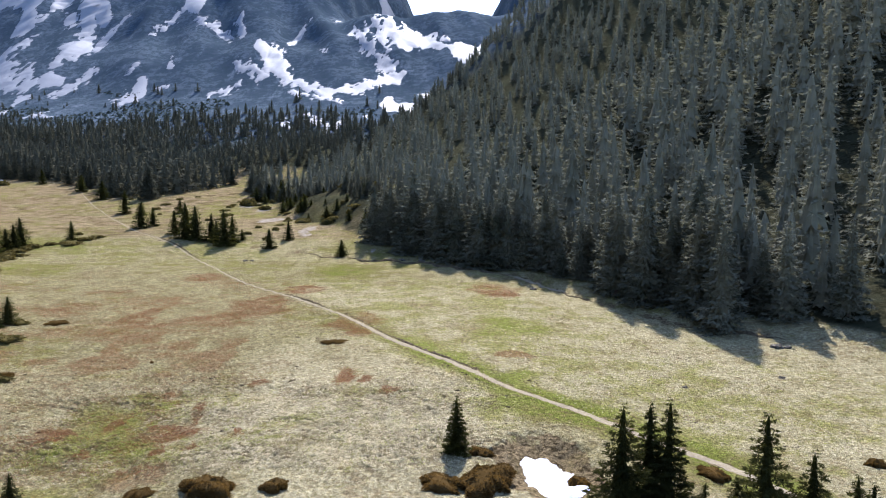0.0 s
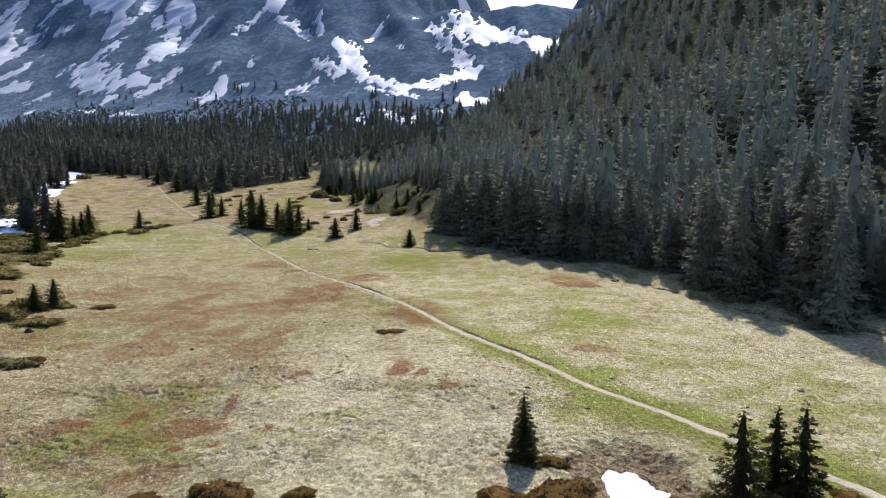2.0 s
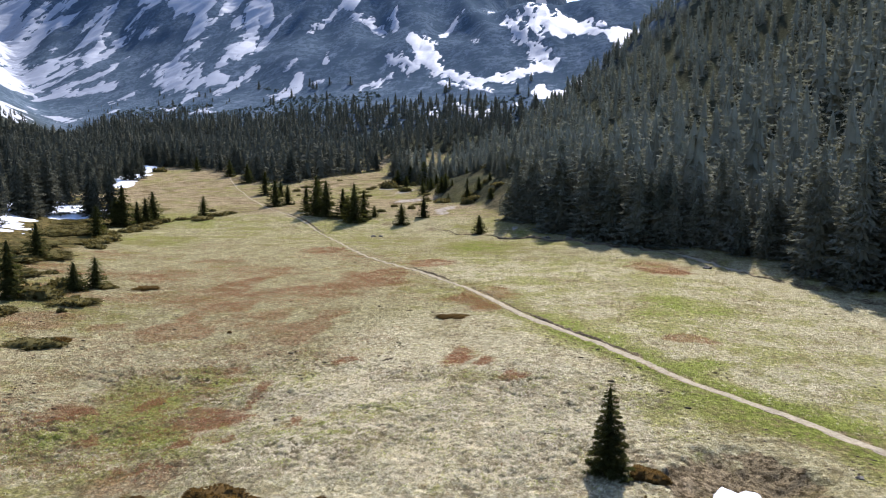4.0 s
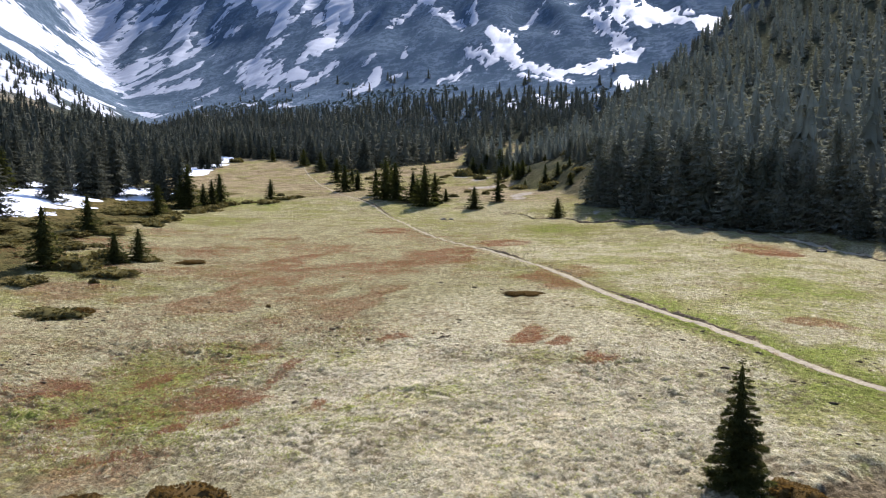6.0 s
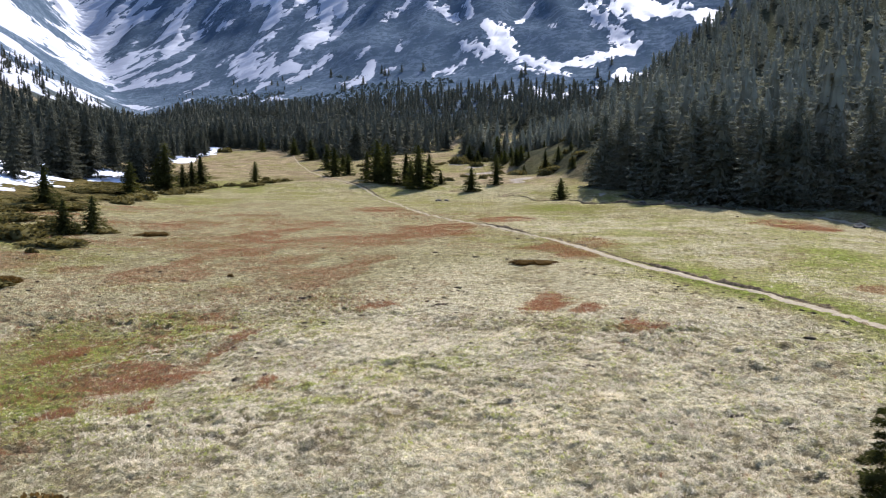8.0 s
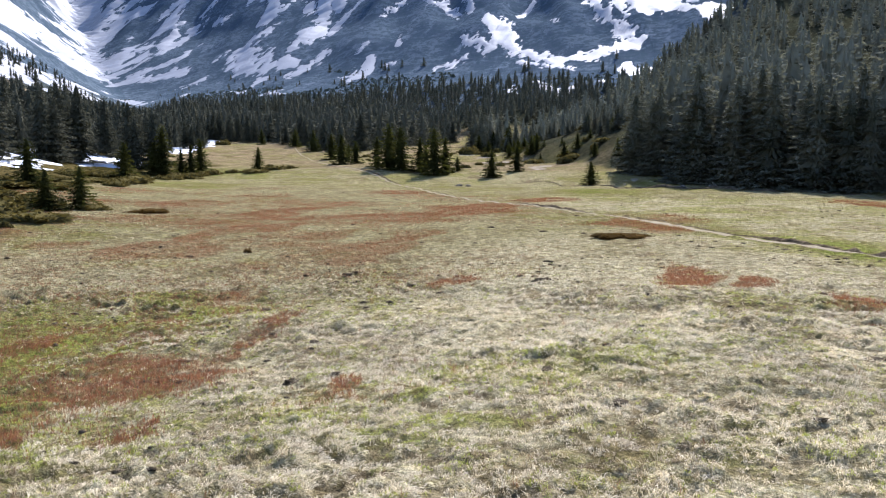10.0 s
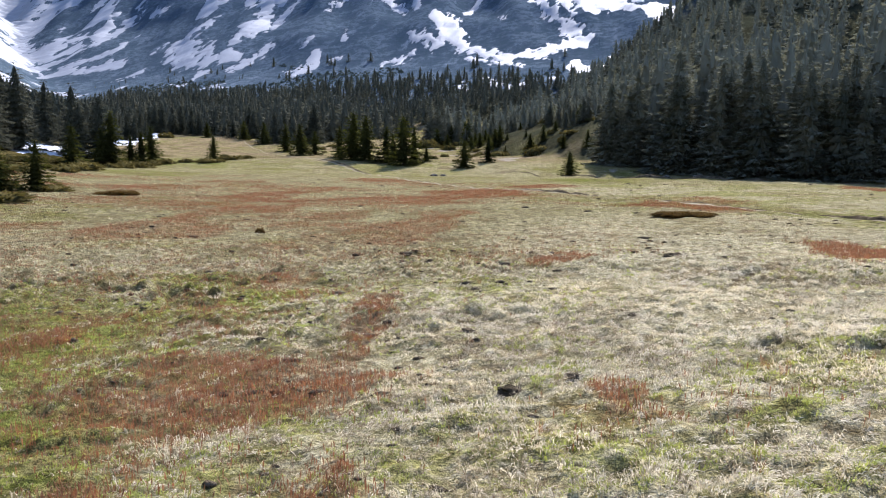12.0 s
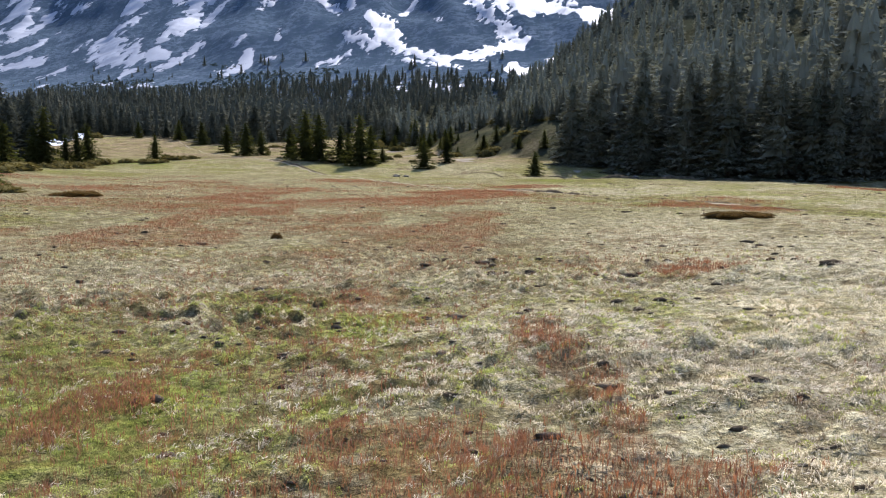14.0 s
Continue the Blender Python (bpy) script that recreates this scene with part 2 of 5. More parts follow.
# x, y, half width, height
BUSHES = [(-16.0, 53.4, 2.04, 0.65), (-20.9, 53.4, 1.21, 0.28), (-11.3, 53.3, 1.15, 0.41), (-12.9, 97.2, 1.6, 0.16), (-52.9, 108.5, 1.93, 0.22), (-47.0, 83.9, 1.33, 0.42), (3.5, 54.1, 2.7, 0.75), (0.2, 53.8, 1.8, 0.45), (10.5, 56.0, 1.03, 0.68), (20.8, 57.3, 1.45, 0.38), (34.5, 59.7, 0.89, 0.4), (-32.9, 89.5, 0.26, 0.2), (3.4, 59.4, 1.01, 0.37)]
LEFT_BUSHES = [(-48.2, 82.4, 2.44, 0.42), (-59.2, 91.3, 2.17, 0.47), (-55.1, 97.5, 2.52, 0.52), (-61.1, 99.5, 3.31, 0.84), (-61.9, 105.7, 1.95, 0.91), (-57.4, 107.1, 1.44, 0.39), (-69.8, 113.8, 1.16, 0.36), (-53.7, 93.8, 0.42, 0.21), (-201.7, 368.8, 4.29, 1.61), (-90.4, 195.6, 3.15, 0.43), (-72.4, 228.5, 1.92, 0.96), (-69.3, 291.3, 3.78, 1.89), (-68.4, 320.7, 3.75, 1.88)]
# x, y, half width, half depth
RED_PATCHES = [(-28.4, 122.6, 5.2, 9.0), (-43.0, 113.4, 2.1, 8.9), (-39.9, 96.2, 1.8, 5.3), (-37.1, 88.1, 2.8, 2.7), (-31.6, 97.4, 1.8, 3.5), (-26.5, 91.6, 1.3, 1.2), (-11.7, 110.3, 4.2, 6.5), (-29.5, 84.7, 1.0, 1.4), (-26.0, 90.8, 2.8, 5.7), (-39.4, 89.4, 3.9, 3.0), (-45.5, 89.4, 1.9, 1.8), (-38.1, 101.2, 2.2, 2.7), (-23.2, 137.6, 4.0, 5.5), (-10.9, 103.6, 1.5, 3.4), (-54.0, 89.9, 3.6, 3.3), (-44.5, 151.8, 4.5, 4.4), (-25.4, 98.0, 1.6, 2.5), (10.3, 136.7, 5.1, 8.4), (8.9, 91.4, 2.2, 1.9)]
MORE_RED = [(-18.5, 79.6, 1.5, 1.2), (-22.5, 73.4, 0.6, 1.4), (-21.7, 69.9, 0.5, 1.2), (-21.5, 67.9, 0.3, 0.6), (-23.9, 66.4, 0.7, 0.8), (-24.5, 65.0, 0.3, 0.5), (-29.1, 68.6, 0.6, 1.0), (-26.6, 77.9, 1.0, 1.4), (-25.2, 67.9, 0.4, 0.6), (-9.8, 81.4, 1.1, 3.8), (-7.5, 80.3, 0.7, 2.0), (-24.1, 67.3, 1.0, 1.2), (-22.2, 71.8, 0.6, 1.2), (-22.4, 61.7, 0.7, 1.1), (-29.0, 68.6, 0.6, 1.7), (-16.6, 64.8, 0.4, 0.7), (-20.1, 62.0, 0.4, 0.5), (-9.5, 82.2, 1.2, 2.2), (-4.8, 75.6, 1.2, 2.2), (-33.2, 66.2, 1.6, 2.2), (-28.6, 61.7, 0.8, 0.9), (-21.7, 56.5, 2.5, 2.3), (-22.6, 65.8, 2.2, 2.2)]
GREEN_PATCHES = [(-28.5, 76.2, 2.2, 2.4), (-28.6, 71.0, 0.9, 1.0), (-24.5, 69.1, 0.7, 0.7), (-25.1, 74.8, 0.7, 0.7), (-21.1, 65.8, 0.3, 0.3), (-27.0, 65.6, 0.5, 1.0), (-24.8, 64.3, 0.7, 1.7), (-27.8, 71.8, 2.0, 2.5), (-25.3, 74.5, 1.1, 1.2), (-15.1, 64.0, 0.7, 0.7), (-13.8, 62.6, 0.6, 0.4), (-25.4, 62.6, 2.5, 2.4), (-31.6, 71.6, 2.6, 3.2), (-81.3, 158.3, 8.7, 9.0), (5.8, 73.4, 2.3, 2.2), (11.4, 109.2, 6.4, 4.6), (-19.1, 161.9, 7.2, 9.0), (9.0, 83.2, 2.2, 2.4), (-28.7, 65.4, 4.0, 4.2), (6.3, 68.5, 4.1, 5.7), (12.1, 72.2, 6.0, 2.5), (8.0, 104.6, 4.4, 3.1), (16.8, 70.6, 2.5, 1.6), (-99.0, 192.0, 15.0, 12.0)]

SCARS = [(-54.0, 250.0, 5.0, 9.0), (-60.0, 276.0, 4.0, 9.0), (-69.0, 292.0, 3.0, 10.0), (-16.0, 190.0, 1.2, 4.0), (-36.0, 224.0, 3.0, 8.0)]
# x, y, half width
CLODS = [(-14.6, 67.2, 0.28), (-18.3, 65.5, 0.27), (-27.0, 72.1, 0.24), (-11.2, 63.8, 0.19), (-22.7, 80.5, 0.19), (-17.5, 66.0, 0.18), (-19.2, 81.7, 0.18), (-19.6, 69.4, 0.17), (-31.0, 82.7, 0.16), (-12.8, 66.1, 0.16), (-20.4, 75.4, 0.16), (-27.0, 67.4, 0.15), (-23.0, 81.1, 0.14), (-16.5, 70.4, 0.14), (-26.7, 72.9, 0.13), (-30.3, 71.9, 0.11), (-23.4, 70.6, 0.11), (-19.3, 68.6, 0.11), (-28.4, 69.3, 0.09), (-23.6, 68.8, 0.09)]

# ---- materials ----
class Nodes:
    """Short hand for building a node material."""

    def __init__(self, name, roughness=0.9, specular=0.25):
        self.mat = bpy.data.materials.new(name)
        self.mat.use_nodes = True
        self.tree = self.mat.node_tree
        self.bsdf = self.tree.nodes["Principled BSDF"]
        self.bsdf.inputs["Roughness"].default_value = roughness
        self.bsdf.inputs["Specular IOR Level"].default_value = specular
        self.coord = self.tree.nodes.new("ShaderNodeNewGeometry").outputs["Position"]

    def put(self, socket, value):
        if isinstance(value, bpy.types.NodeSocket):
            self.tree.links.new(value, socket)
        elif isinstance(value, tuple) and len(value) == 3:
            socket.default_value = (*value, 1) if socket.type == "RGBA" else value
        else:
            socket.default_value = value

    def noise(self, scale, detail=4.0, roughness=0.6, vector=None, lift=0.0):
        n = self.tree.nodes.new("ShaderNodeTexNoise")
        self.put(n.inputs["Vector"], vector or self.coord)
        n.inputs["Scale"].default_value, n.inputs["Detail"].default_value, n.inputs["Roughness"].default_value = scale, detail, roughness
        return n.outputs["Fac"]

    def scaled(self, x, y, z):
        n = self.tree.nodes.new("ShaderNodeVectorMath")
        n.operation = "MULTIPLY"
        self.put(n.inputs[0], self.coord)
        n.inputs[1].default_value = (x, y, z)
        return n.outputs[0]

    def combed(self, scale, swirl, stretch):
        """Places pushed about by a large soft noise and then stretched, for lying stalks."""
        n = self.tree.nodes.new("ShaderNodeTexNoise")
        self.put(n.inputs["Vector"], self.coord)
        n.inputs["Scale"].default_value, n.inputs["Detail"].default_value = scale, 2.0
        push, out = self.tree.nodes.new("ShaderNodeVectorMath"), self.tree.nodes.new("ShaderNodeVectorMath")
        push.operation, out.operation = "MULTIPLY_ADD", "MULTIPLY"
        self.put(push.inputs[0], n.outputs["Color"]), self.put(push.inputs[2], self.coord)
        push.inputs[1].default_value = (swirl, swirl, 0)
        self.put(out.inputs[0], push.outputs[0])
        out.inputs[1].default_value = stretch
        return out.outputs[0]

    def blend(self, fac, a, b):
        n = self.tree.nodes.new("ShaderNodeMix")
        self.put(n.inputs[0], fac), self.put(n.inputs[2], a), self.put(n.inputs[3], b)
        return n.outputs[0]

    def ramp(self, fac, low, high, a=0.0, b=1.0):
        n = self.tree.nodes.new("ShaderNodeMapRange")
        n.interpolation_type = "SMOOTHSTEP"
        for k, v in enumerate((fac, low, high, a, b)):
            self.put(n.inputs[k], v)
        return n.outputs[0]

    def mix(self, fac, a, b, blend="MIX"):
        n = self.tree.nodes.new("ShaderNodeMix")
        n.data_type, n.blend_type = "RGBA", blend
        self.put(n.inputs[0], fac), self.put(n.inputs[6], a), self.put(n.inputs[7], b)
        return n.outputs[2]

    def math(self, op, a, b=0.0):
        n = self.tree.nodes.new("ShaderNodeMath")
        n.operation = op
        self.put(n.inputs[0], a), self.put(n.inputs[1], b)
        return n.outputs[0]

    def attribute(self, name):
        n = self.tree.nodes.new("ShaderNodeAttribute")
        n.attribute_name = name
        return n.outputs["Fac"]

    def island(self):
        return self.tree.nodes.new("ShaderNodeNewGeometry").outputs["Random Per Island"]

    def each(self):
        return self.tree.nodes.new("ShaderNodeObjectInfo").outputs["Random"]

    def bump(self, height, strength, distance):
        n = self.tree.nodes.new("ShaderNodeBump")
        n.inputs["Strength"].default_value, n.inputs["Distance"].default_value = strength, distance
        self.put(n.inputs["Height"], height)
        self.put(self.bsdf.inputs["Normal"], n.outputs[0])

    def colour(self, value):
        self.put(self.bsdf.inputs["Base Color"], value)
        return self

    def leafy(self, value, share, tint):
        """Leaves let part of the light through."""
        t = self.tree.nodes.new("ShaderNodeBsdfTranslucent")
        self.put(t.inputs[0], self.mix(1.0, value, tint, "MULTIPLY"))
        m = self.tree.nodes.new("ShaderNodeMixShader")
        m.inputs[0].default_value = share
        self.tree.links.new(self.bsdf.outputs[0], m.inputs[1])
        self.tree.links.new(t.outputs[0], m.inputs[2])
        self.tree.links.new(m.outputs[0], self.tree.nodes["Material Output"].inputs[0])
        return self.colour(value)


def make_ground():
    n = Nodes("meadow_ground", 0.95, 0.0)
    fine, mid, moss = n.noise(9.0, 4, 0.7), n.noise(1.1, 5, 0.65), n.noise(2.1, 5, 0.72, n.scaled(1.0, 1.3, 1.0))
    clump, speck = n.noise(3.3, 5, 0.7), n.noise(4.6, 5, 0.75)
    # matted stalks that lie in swirls, in two directions
    one = n.noise(1.0, 3, 0.65, n.combed(0.9, 0.55, (62, 11, 20)))
    two = n.noise(1.0, 3, 0.65, n.combed(0.7, 0.75, (13, 58, 20)))
    stalks = n.blend(n.ramp(n.noise(0.9, 3), 0.42, 0.58), one, two)
    pale, lush = n.attribute("pale"), n.attribute("green")
    straw = n.mix(n.ramp(stalks, 0.38, 0.60), (0.17, 0.145, 0.07), (0.54, 0.48, 0.30))
    tone = n.math("ADD", clump, n.math("MULTIPLY", n.math("SUBTRACT", pale, 0.5), 0.10))
    straw = n.mix(n.ramp(tone, 0.47, 0.62, 0.0, 0.75), straw, n.mix(n.ramp(stalks, 0.3, 0.6), (0.37, 0.335, 0.205), (0.63, 0.58, 0.415)))
    straw = n.mix(n.ramp(n.noise(0.55, 5, 0.7), 0.50, 0.62, 0.0, 0.5), straw, (0.23, 0.18, 0.105))
    tan = n.mix(n.ramp(mid, 0.35, 0.65), (0.24, 0.175, 0.11), (0.47, 0.37, 0.265))
    heath = n.mix(n.ramp(n.noise(0.2, 5, 0.65), 0.46, 0.62), tan, (0.13, 0.09, 0.05))
    heath = n.mix(n.ramp(n.noise(0.07, 4, 0.6), 0.54, 0.66, 0.0, 0.6), heath, (0.22, 0.215, 0.09))
    straw = n.mix(n.math("MULTIPLY", n.attribute("dry"), 0.9), straw, heath)
    sprout = n.mix(n.ramp(speck, 0.36, 0.62), (0.135, 0.130, 0.036), (0.36, 0.345, 0.125))
    fresh = n.mix(n.ramp(fine, 0.3, 0.7), (0.12, 0.15, 0.025), (0.28, 0.32, 0.07))
    wet = n.math("ADD", lush, n.math("ADD", n.math("MULTIPLY", n.math("SUBTRACT", moss, 0.5), 1.6), n.math("MULTIPLY", n.math("SUBTRACT", n.noise(0.33, 5, 0.65), 0.5), 2.0)))
    col = n.mix(n.ramp(wet, 0.14, 0.52, 0.0, 0.85), straw, sprout)
    col = n.mix(n.ramp(wet, 0.62, 0.95, 0.0, 0.8), col, fresh)
    litter = n.math("ADD", n.noise(1.4, 5, 0.7, n.scaled(1.2, 1.0, 1.0)), n.math("MULTIPLY", n.math("SUBTRACT", n.noise(0.13, 4, 0.6), 0.5), 0.5))
    col = n.mix(n.ramp(litter, 0.53, 0.64, 0.0, 0.65), col, n.mix(n.ramp(stalks, 0.35, 0.65), (0.15, 0.105, 0.055), (0.31, 0.235, 0.145)))
    red = n.mix(n.ramp(n.blend(0.5, stalks, speck), 0.38, 0.62), (0.14, 0.064, 0.034), (0.33, 0.165, 0.092))
    rust = n.math("ADD", n.attribute("red"), n.math("ADD", n.math("MULTIPLY", n.math("SUBTRACT", moss, 0.5), 2.4), n.math("MULTIPLY", n.math("SUBTRACT", n.noise(0.45, 5, 0.65, n.scaled(0.7, 1.6, 1.0)), 0.5), 2.4)))
    col = n.mix(n.ramp(rust, 0.36, 1.05, 0.0, 0.48), col, red)
    soil = n.mix(n.ramp(n.noise(2.6, 7, 0.8), 0.42, 0.60), (0.085, 0.063, 0.036), (0.44, 0.345, 0.225))
    bare = n.math("ADD", n.attribute("bare"), n.math("MULTIPLY", n.math("SUBTRACT", mid, 0.5), 1.1))
    col = n.mix(n.ramp(bare, 0.42, 0.6), col, soil)
    # dark spots painted for the shadows that tussocks cast into small holes
    dark = n.noise(2.6, 5, 0.72)
    col = n.mix(n.ramp(dark, 0.56, 0.62, 0.0, 0.5), col, (0.07, 0.06, 0.03))
    blotch = n.math("SUBTRACT", n.noise(0.28, 7, 0.78, n.scaled(1.0, 0.75, 1.0)), n.math("MULTIPLY", pale, 0.05))
    col = n.mix(n.ramp(blotch, 0.49, 0.58, 0.0, 0.5), col, n.mix(n.ramp(clump, 0.42, 0.58), (0.14, 0.118, 0.048), (0.29, 0.24, 0.12)))
    fleck = n.noise(2.4, 7, 0.85)
    col = n.mix(n.ramp(fleck, 0.505, 0.565, 0.0, 0.6), col, n.mix(1.0, col, (1.85, 1.8, 1.7), "MULTIPLY"))
    col = n.mix(n.ramp(fleck, 0.475, 0.42, 0.0, 0.5), col, n.mix(1.0, col, (0.52, 0.50, 0.46), "MULTIPLY"))
    col = n.mix(n.math("SUBTRACT", 1.0, pale), col, n.mix(1.0, col, (0.60, 0.60, 0.51), "MULTIPLY"))
    col = n.mix(1.0, col, (0.585, 0.57, 0.515), "MULTIPLY")
    # litter between the tussocks, coloured extra dark to deepen the shade there
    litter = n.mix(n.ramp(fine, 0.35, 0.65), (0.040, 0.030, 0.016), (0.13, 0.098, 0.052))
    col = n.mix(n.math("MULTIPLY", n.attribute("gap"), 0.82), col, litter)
    # forest floor, also the painted shade on the flank of the nose
    wood_and_shade = n.mix(n.ramp(mid, 0.4, 0.65), (0.018, 0.018, 0.010), (0.046, 0.043, 0.024))
    wood_and_shade = n.mix(n.ramp(n.noise(0.16, 5, 0.65), 0.46, 0.60, 0.0, 0.8), wood_and_shade, (0.036, 0.038, 0.022))
    scar = n.math("ADD", n.attribute("scar"), n.math("MULTIPLY", n.math("SUBTRACT", n.noise(0.35, 6, 0.7), 0.5), 1.6))
    col = n.mix(n.ramp(scar, 0.4, 0.62, 0.0, 0.9), col, n.mix(n.ramp(n.noise(0.8, 5, 0.7), 0.4, 0.6), (0.16, 0.13, 0.095), (0.29, 0.25, 0.20)))
    carpet = n.mix(n.ramp(n.noise(0.9, 5, 0.7), 0.4, 0.62), (0.036, 0.030, 0.012), (0.105, 0.078, 0.028))
    carpet = n.mix(n.ramp(n.noise(0.14, 4, 0.6), 0.45, 0.6, 0.0, 0.7), carpet, (0.070, 0.062, 0.022))
    col = n.mix(n.ramp(n.attribute("carpet"), 0.3, 0.7), col, carpet)
    col = n.mix(n.ramp(n.attribute("wood_and_shade"), 0.3, 0.7), col, wood_and_shade)
    # rock and scrub of the far slopes, blued in place of distance haze
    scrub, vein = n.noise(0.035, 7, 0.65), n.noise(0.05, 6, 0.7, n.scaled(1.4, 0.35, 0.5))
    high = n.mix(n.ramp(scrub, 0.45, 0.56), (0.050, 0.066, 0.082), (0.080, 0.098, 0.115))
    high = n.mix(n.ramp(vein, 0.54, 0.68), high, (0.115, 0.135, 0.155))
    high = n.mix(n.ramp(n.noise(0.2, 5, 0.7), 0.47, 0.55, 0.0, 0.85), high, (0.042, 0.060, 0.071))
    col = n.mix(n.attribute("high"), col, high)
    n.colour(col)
    height = n.math("ADD", n.math("MULTIPLY", clump, 1.3), n.math("ADD", n.math("MULTIPLY", stalks, 0.35), n.math("MULTIPLY", dark, -1.2)))
    n.bump(height, 0.9, 0.24)
    return n.mat


def make_snow(name, clean, stained):
    n = Nodes(name, 0.7, 0.2)
    dirt = n.noise(0.35, 6, 0.7)
    n.colour(n.mix(n.ramp(dirt, 0.5, 0.75, 0.0, 0.5), clean, stained))
    n.bump(n.noise(0.8, 5, 0.6), 0.5, 0.3)
    return n.mat


def make_needles(name, dark, light, tint=(1.5, 1.6, 0.7), share=0.28, gloss=0.3, speckle=0.4):
    n = Nodes(name, 0.68, gloss)
    fac = n.math("ADD", n.math("MULTIPLY", n.island(), speckle), n.math("MULTIPLY", n.math("ADD", n.each(), n.attribute("tone")), 1.0 - speckle))
    patch = n.ramp(n.noise(0.22, 3), 0.35, 0.65)
    n.leafy(n.mix(n.math("MULTIPLY", n.math("ADD", fac, patch), 0.5), dark, light), share, tint)
    return n.mat


def make_bark():
    n = Nodes("spruce_bark", 0.9, 0.2)
    n.colour(n.mix(n.ramp(n.noise(9, 5, 0.7, n.scaled(3, 3, 0.8)), 0.35, 0.7), (0.07, 0.05, 0.04), (0.21, 0.17, 0.14)))
    n.bump(n.noise(14, 4, 0.6), 0.6, 0.05)
    return n.mat


def make_grass(name, gain=1.0):
    n = Nodes(name, 0.7, 0.25)
    r, tone = n.island(), n.attribute("tone")
    fac = n.math("ADD", n.math("MULTIPLY", r, 0.3), n.math("MULTIPLY", tone, 0.7))
    straw = n.mix(n.ramp(fac, 0.15, 0.85), (0.135, 0.092, 0.045), (0.62, 0.535, 0.375))
    green = n.mix(fac, (0.115, 0.135, 0.018), (0.39, 0.405, 0.085))
    red = n.mix(fac, (0.090, 0.038, 0.018), (0.255, 0.108, 0.050))
    col = n.mix(n.attribute("green"), straw, green)
    n.leafy(n.mix(1.0, n.mix(n.attribute("red"), col, red), (gain, gain, gain * 0.97), "MULTIPLY"), 0.42, (1.0, 0.98, 0.88))
    return n.mat


def make_path():
    n = Nodes("trodden_gravel", 0.95, 0.0)
    col = n.mix(n.ramp(n.noise(5, 6, 0.7), 0.3, 0.7), (0.155, 0.124, 0.078), (0.275, 0.232, 0.155))
    n.colour(n.mix(n.ramp(n.noise(0.5, 4, 0.6), 0.5, 0.7, 0.0, 0.5), col, (0.14, 0.115, 0.08)))
    n.bump(n.noise(18, 5, 0.7), 0.7, 0.05)
    return n.mat


def make_rock(name="grey_rock"):
    n = Nodes(name, 0.95, 0.0)
    n.colour(n.mix(n.ramp(n.noise(2.5, 6, 0.7), 0.35, 0.7), (0.055, 0.048, 0.038), (0.17, 0.15, 0.12)))
    n.bump(n.noise(5, 6, 0.7), 0.8, 0.1)
    return n.mat


def make_earth():
    n = Nodes("bank_earth", 0.95, 0.0)
    n.colour(n.mix(n.ramp(n.noise(2.0, 6, 0.7), 0.35, 0.7), (0.042, 0.033, 0.020), (0.14, 0.108, 0.068)))
    n.bump(n.noise(6, 6, 0.7), 0.9, 0.15)
    return n.mat


GROUND, SNOW, BARK, PATH_MAT, ROCK, EARTH, GRASS, GRASS_NEAR = make_ground(), make_snow("old_snow", (0.52, 0.53, 0.55), (0.37, 0.36, 0.35)), make_bark(), make_path(), make_rock(), make_earth(), make_grass("grass_blades", 1.1), make_grass("near_grass_blades", 1.12)
# snow of the half-lit mountain: its shade is put into the dark grey
SHADED_FIRN = make_snow("shaded_mountain_firn", (0.20, 0.205, 0.215), (0.14, 0.14, 0.145))
SCRUB = make_needles("scrub_needles", (0.034, 0.043, 0.035), (0.060, 0.070, 0.055), (1.0, 1.05, 1.0), 0.3, 0.0)
NEEDLES = make_needles("spruce_needles", (0.014, 0.016, 0.007), (0.058, 0.056, 0.017), share=0.35, gloss=0.0)
# needles of the right-hand forest, lightened and greyed to imitate haze
HAZED_NEEDLES = make_needles("hazed_forest_needles", (0.056, 0.060, 0.041), (0.172, 0.165, 0.116), (1.0, 1.04, 0.95), 0.18, 0.0, 0.10)
DARK_NEEDLES = make_needles("dark_forest_needles", (0.030, 0.033, 0.023), (0.092, 0.088, 0.060), (1.0, 1.05, 1.0), 0.22, 0.0, 0.10)
PINE = make_needles("dwarf_pine_needles", (0.046, 0.030, 0.011), (0.125, 0.076, 0.026), (1.2, 1.1, 0.7), 0.4, 0.0)
PINE_GREEN = make_needles("green_pine_needles", (0.045, 0.040, 0.015), (0.110, 0.088, 0.032), (1.1, 1.05, 0.7), gloss=0.0)

# ---- meshes from arrays ----
def mesh_of(name, verts, faces, material, smooth=False):
    """A mesh from an array of vertices and an array of triangles or quads."""
    verts, faces = np.asarray(verts, np.float32), np.asarray(faces, np.int32)
    me = bpy.data.meshes.new(name)
    k = faces.shape[1]
    me.vertices.add(len(verts)), me.loops.add(faces.size), me.polygons.add(len(faces))
    me.vertices.foreach_set("co", verts.ravel())
    me.loops.foreach_set("vertex_index", faces.ravel())
    me.polygons.foreach_set("loop_start", np.arange(0, faces.size, k, dtype=np.int32))
    me.polygons.foreach_set("use_smooth", np.full(len(faces), smooth))
    me.update(calc_edges=True)
    me.materials.append(material)
    return me


def give(me, name, values):
    a = me.attributes.new(name, "FLOAT", "POINT")
    a.data.foreach_set("value", np.asarray(values, np.float32))


def grid_faces(nx, ny):
    i = np.arange(nx * ny).reshape(ny, nx)
    return np.stack([i[:-1, :-1], i[:-1, 1:], i[1:, 1:], i[1:, :-1]], -1).reshape(-1, 4)


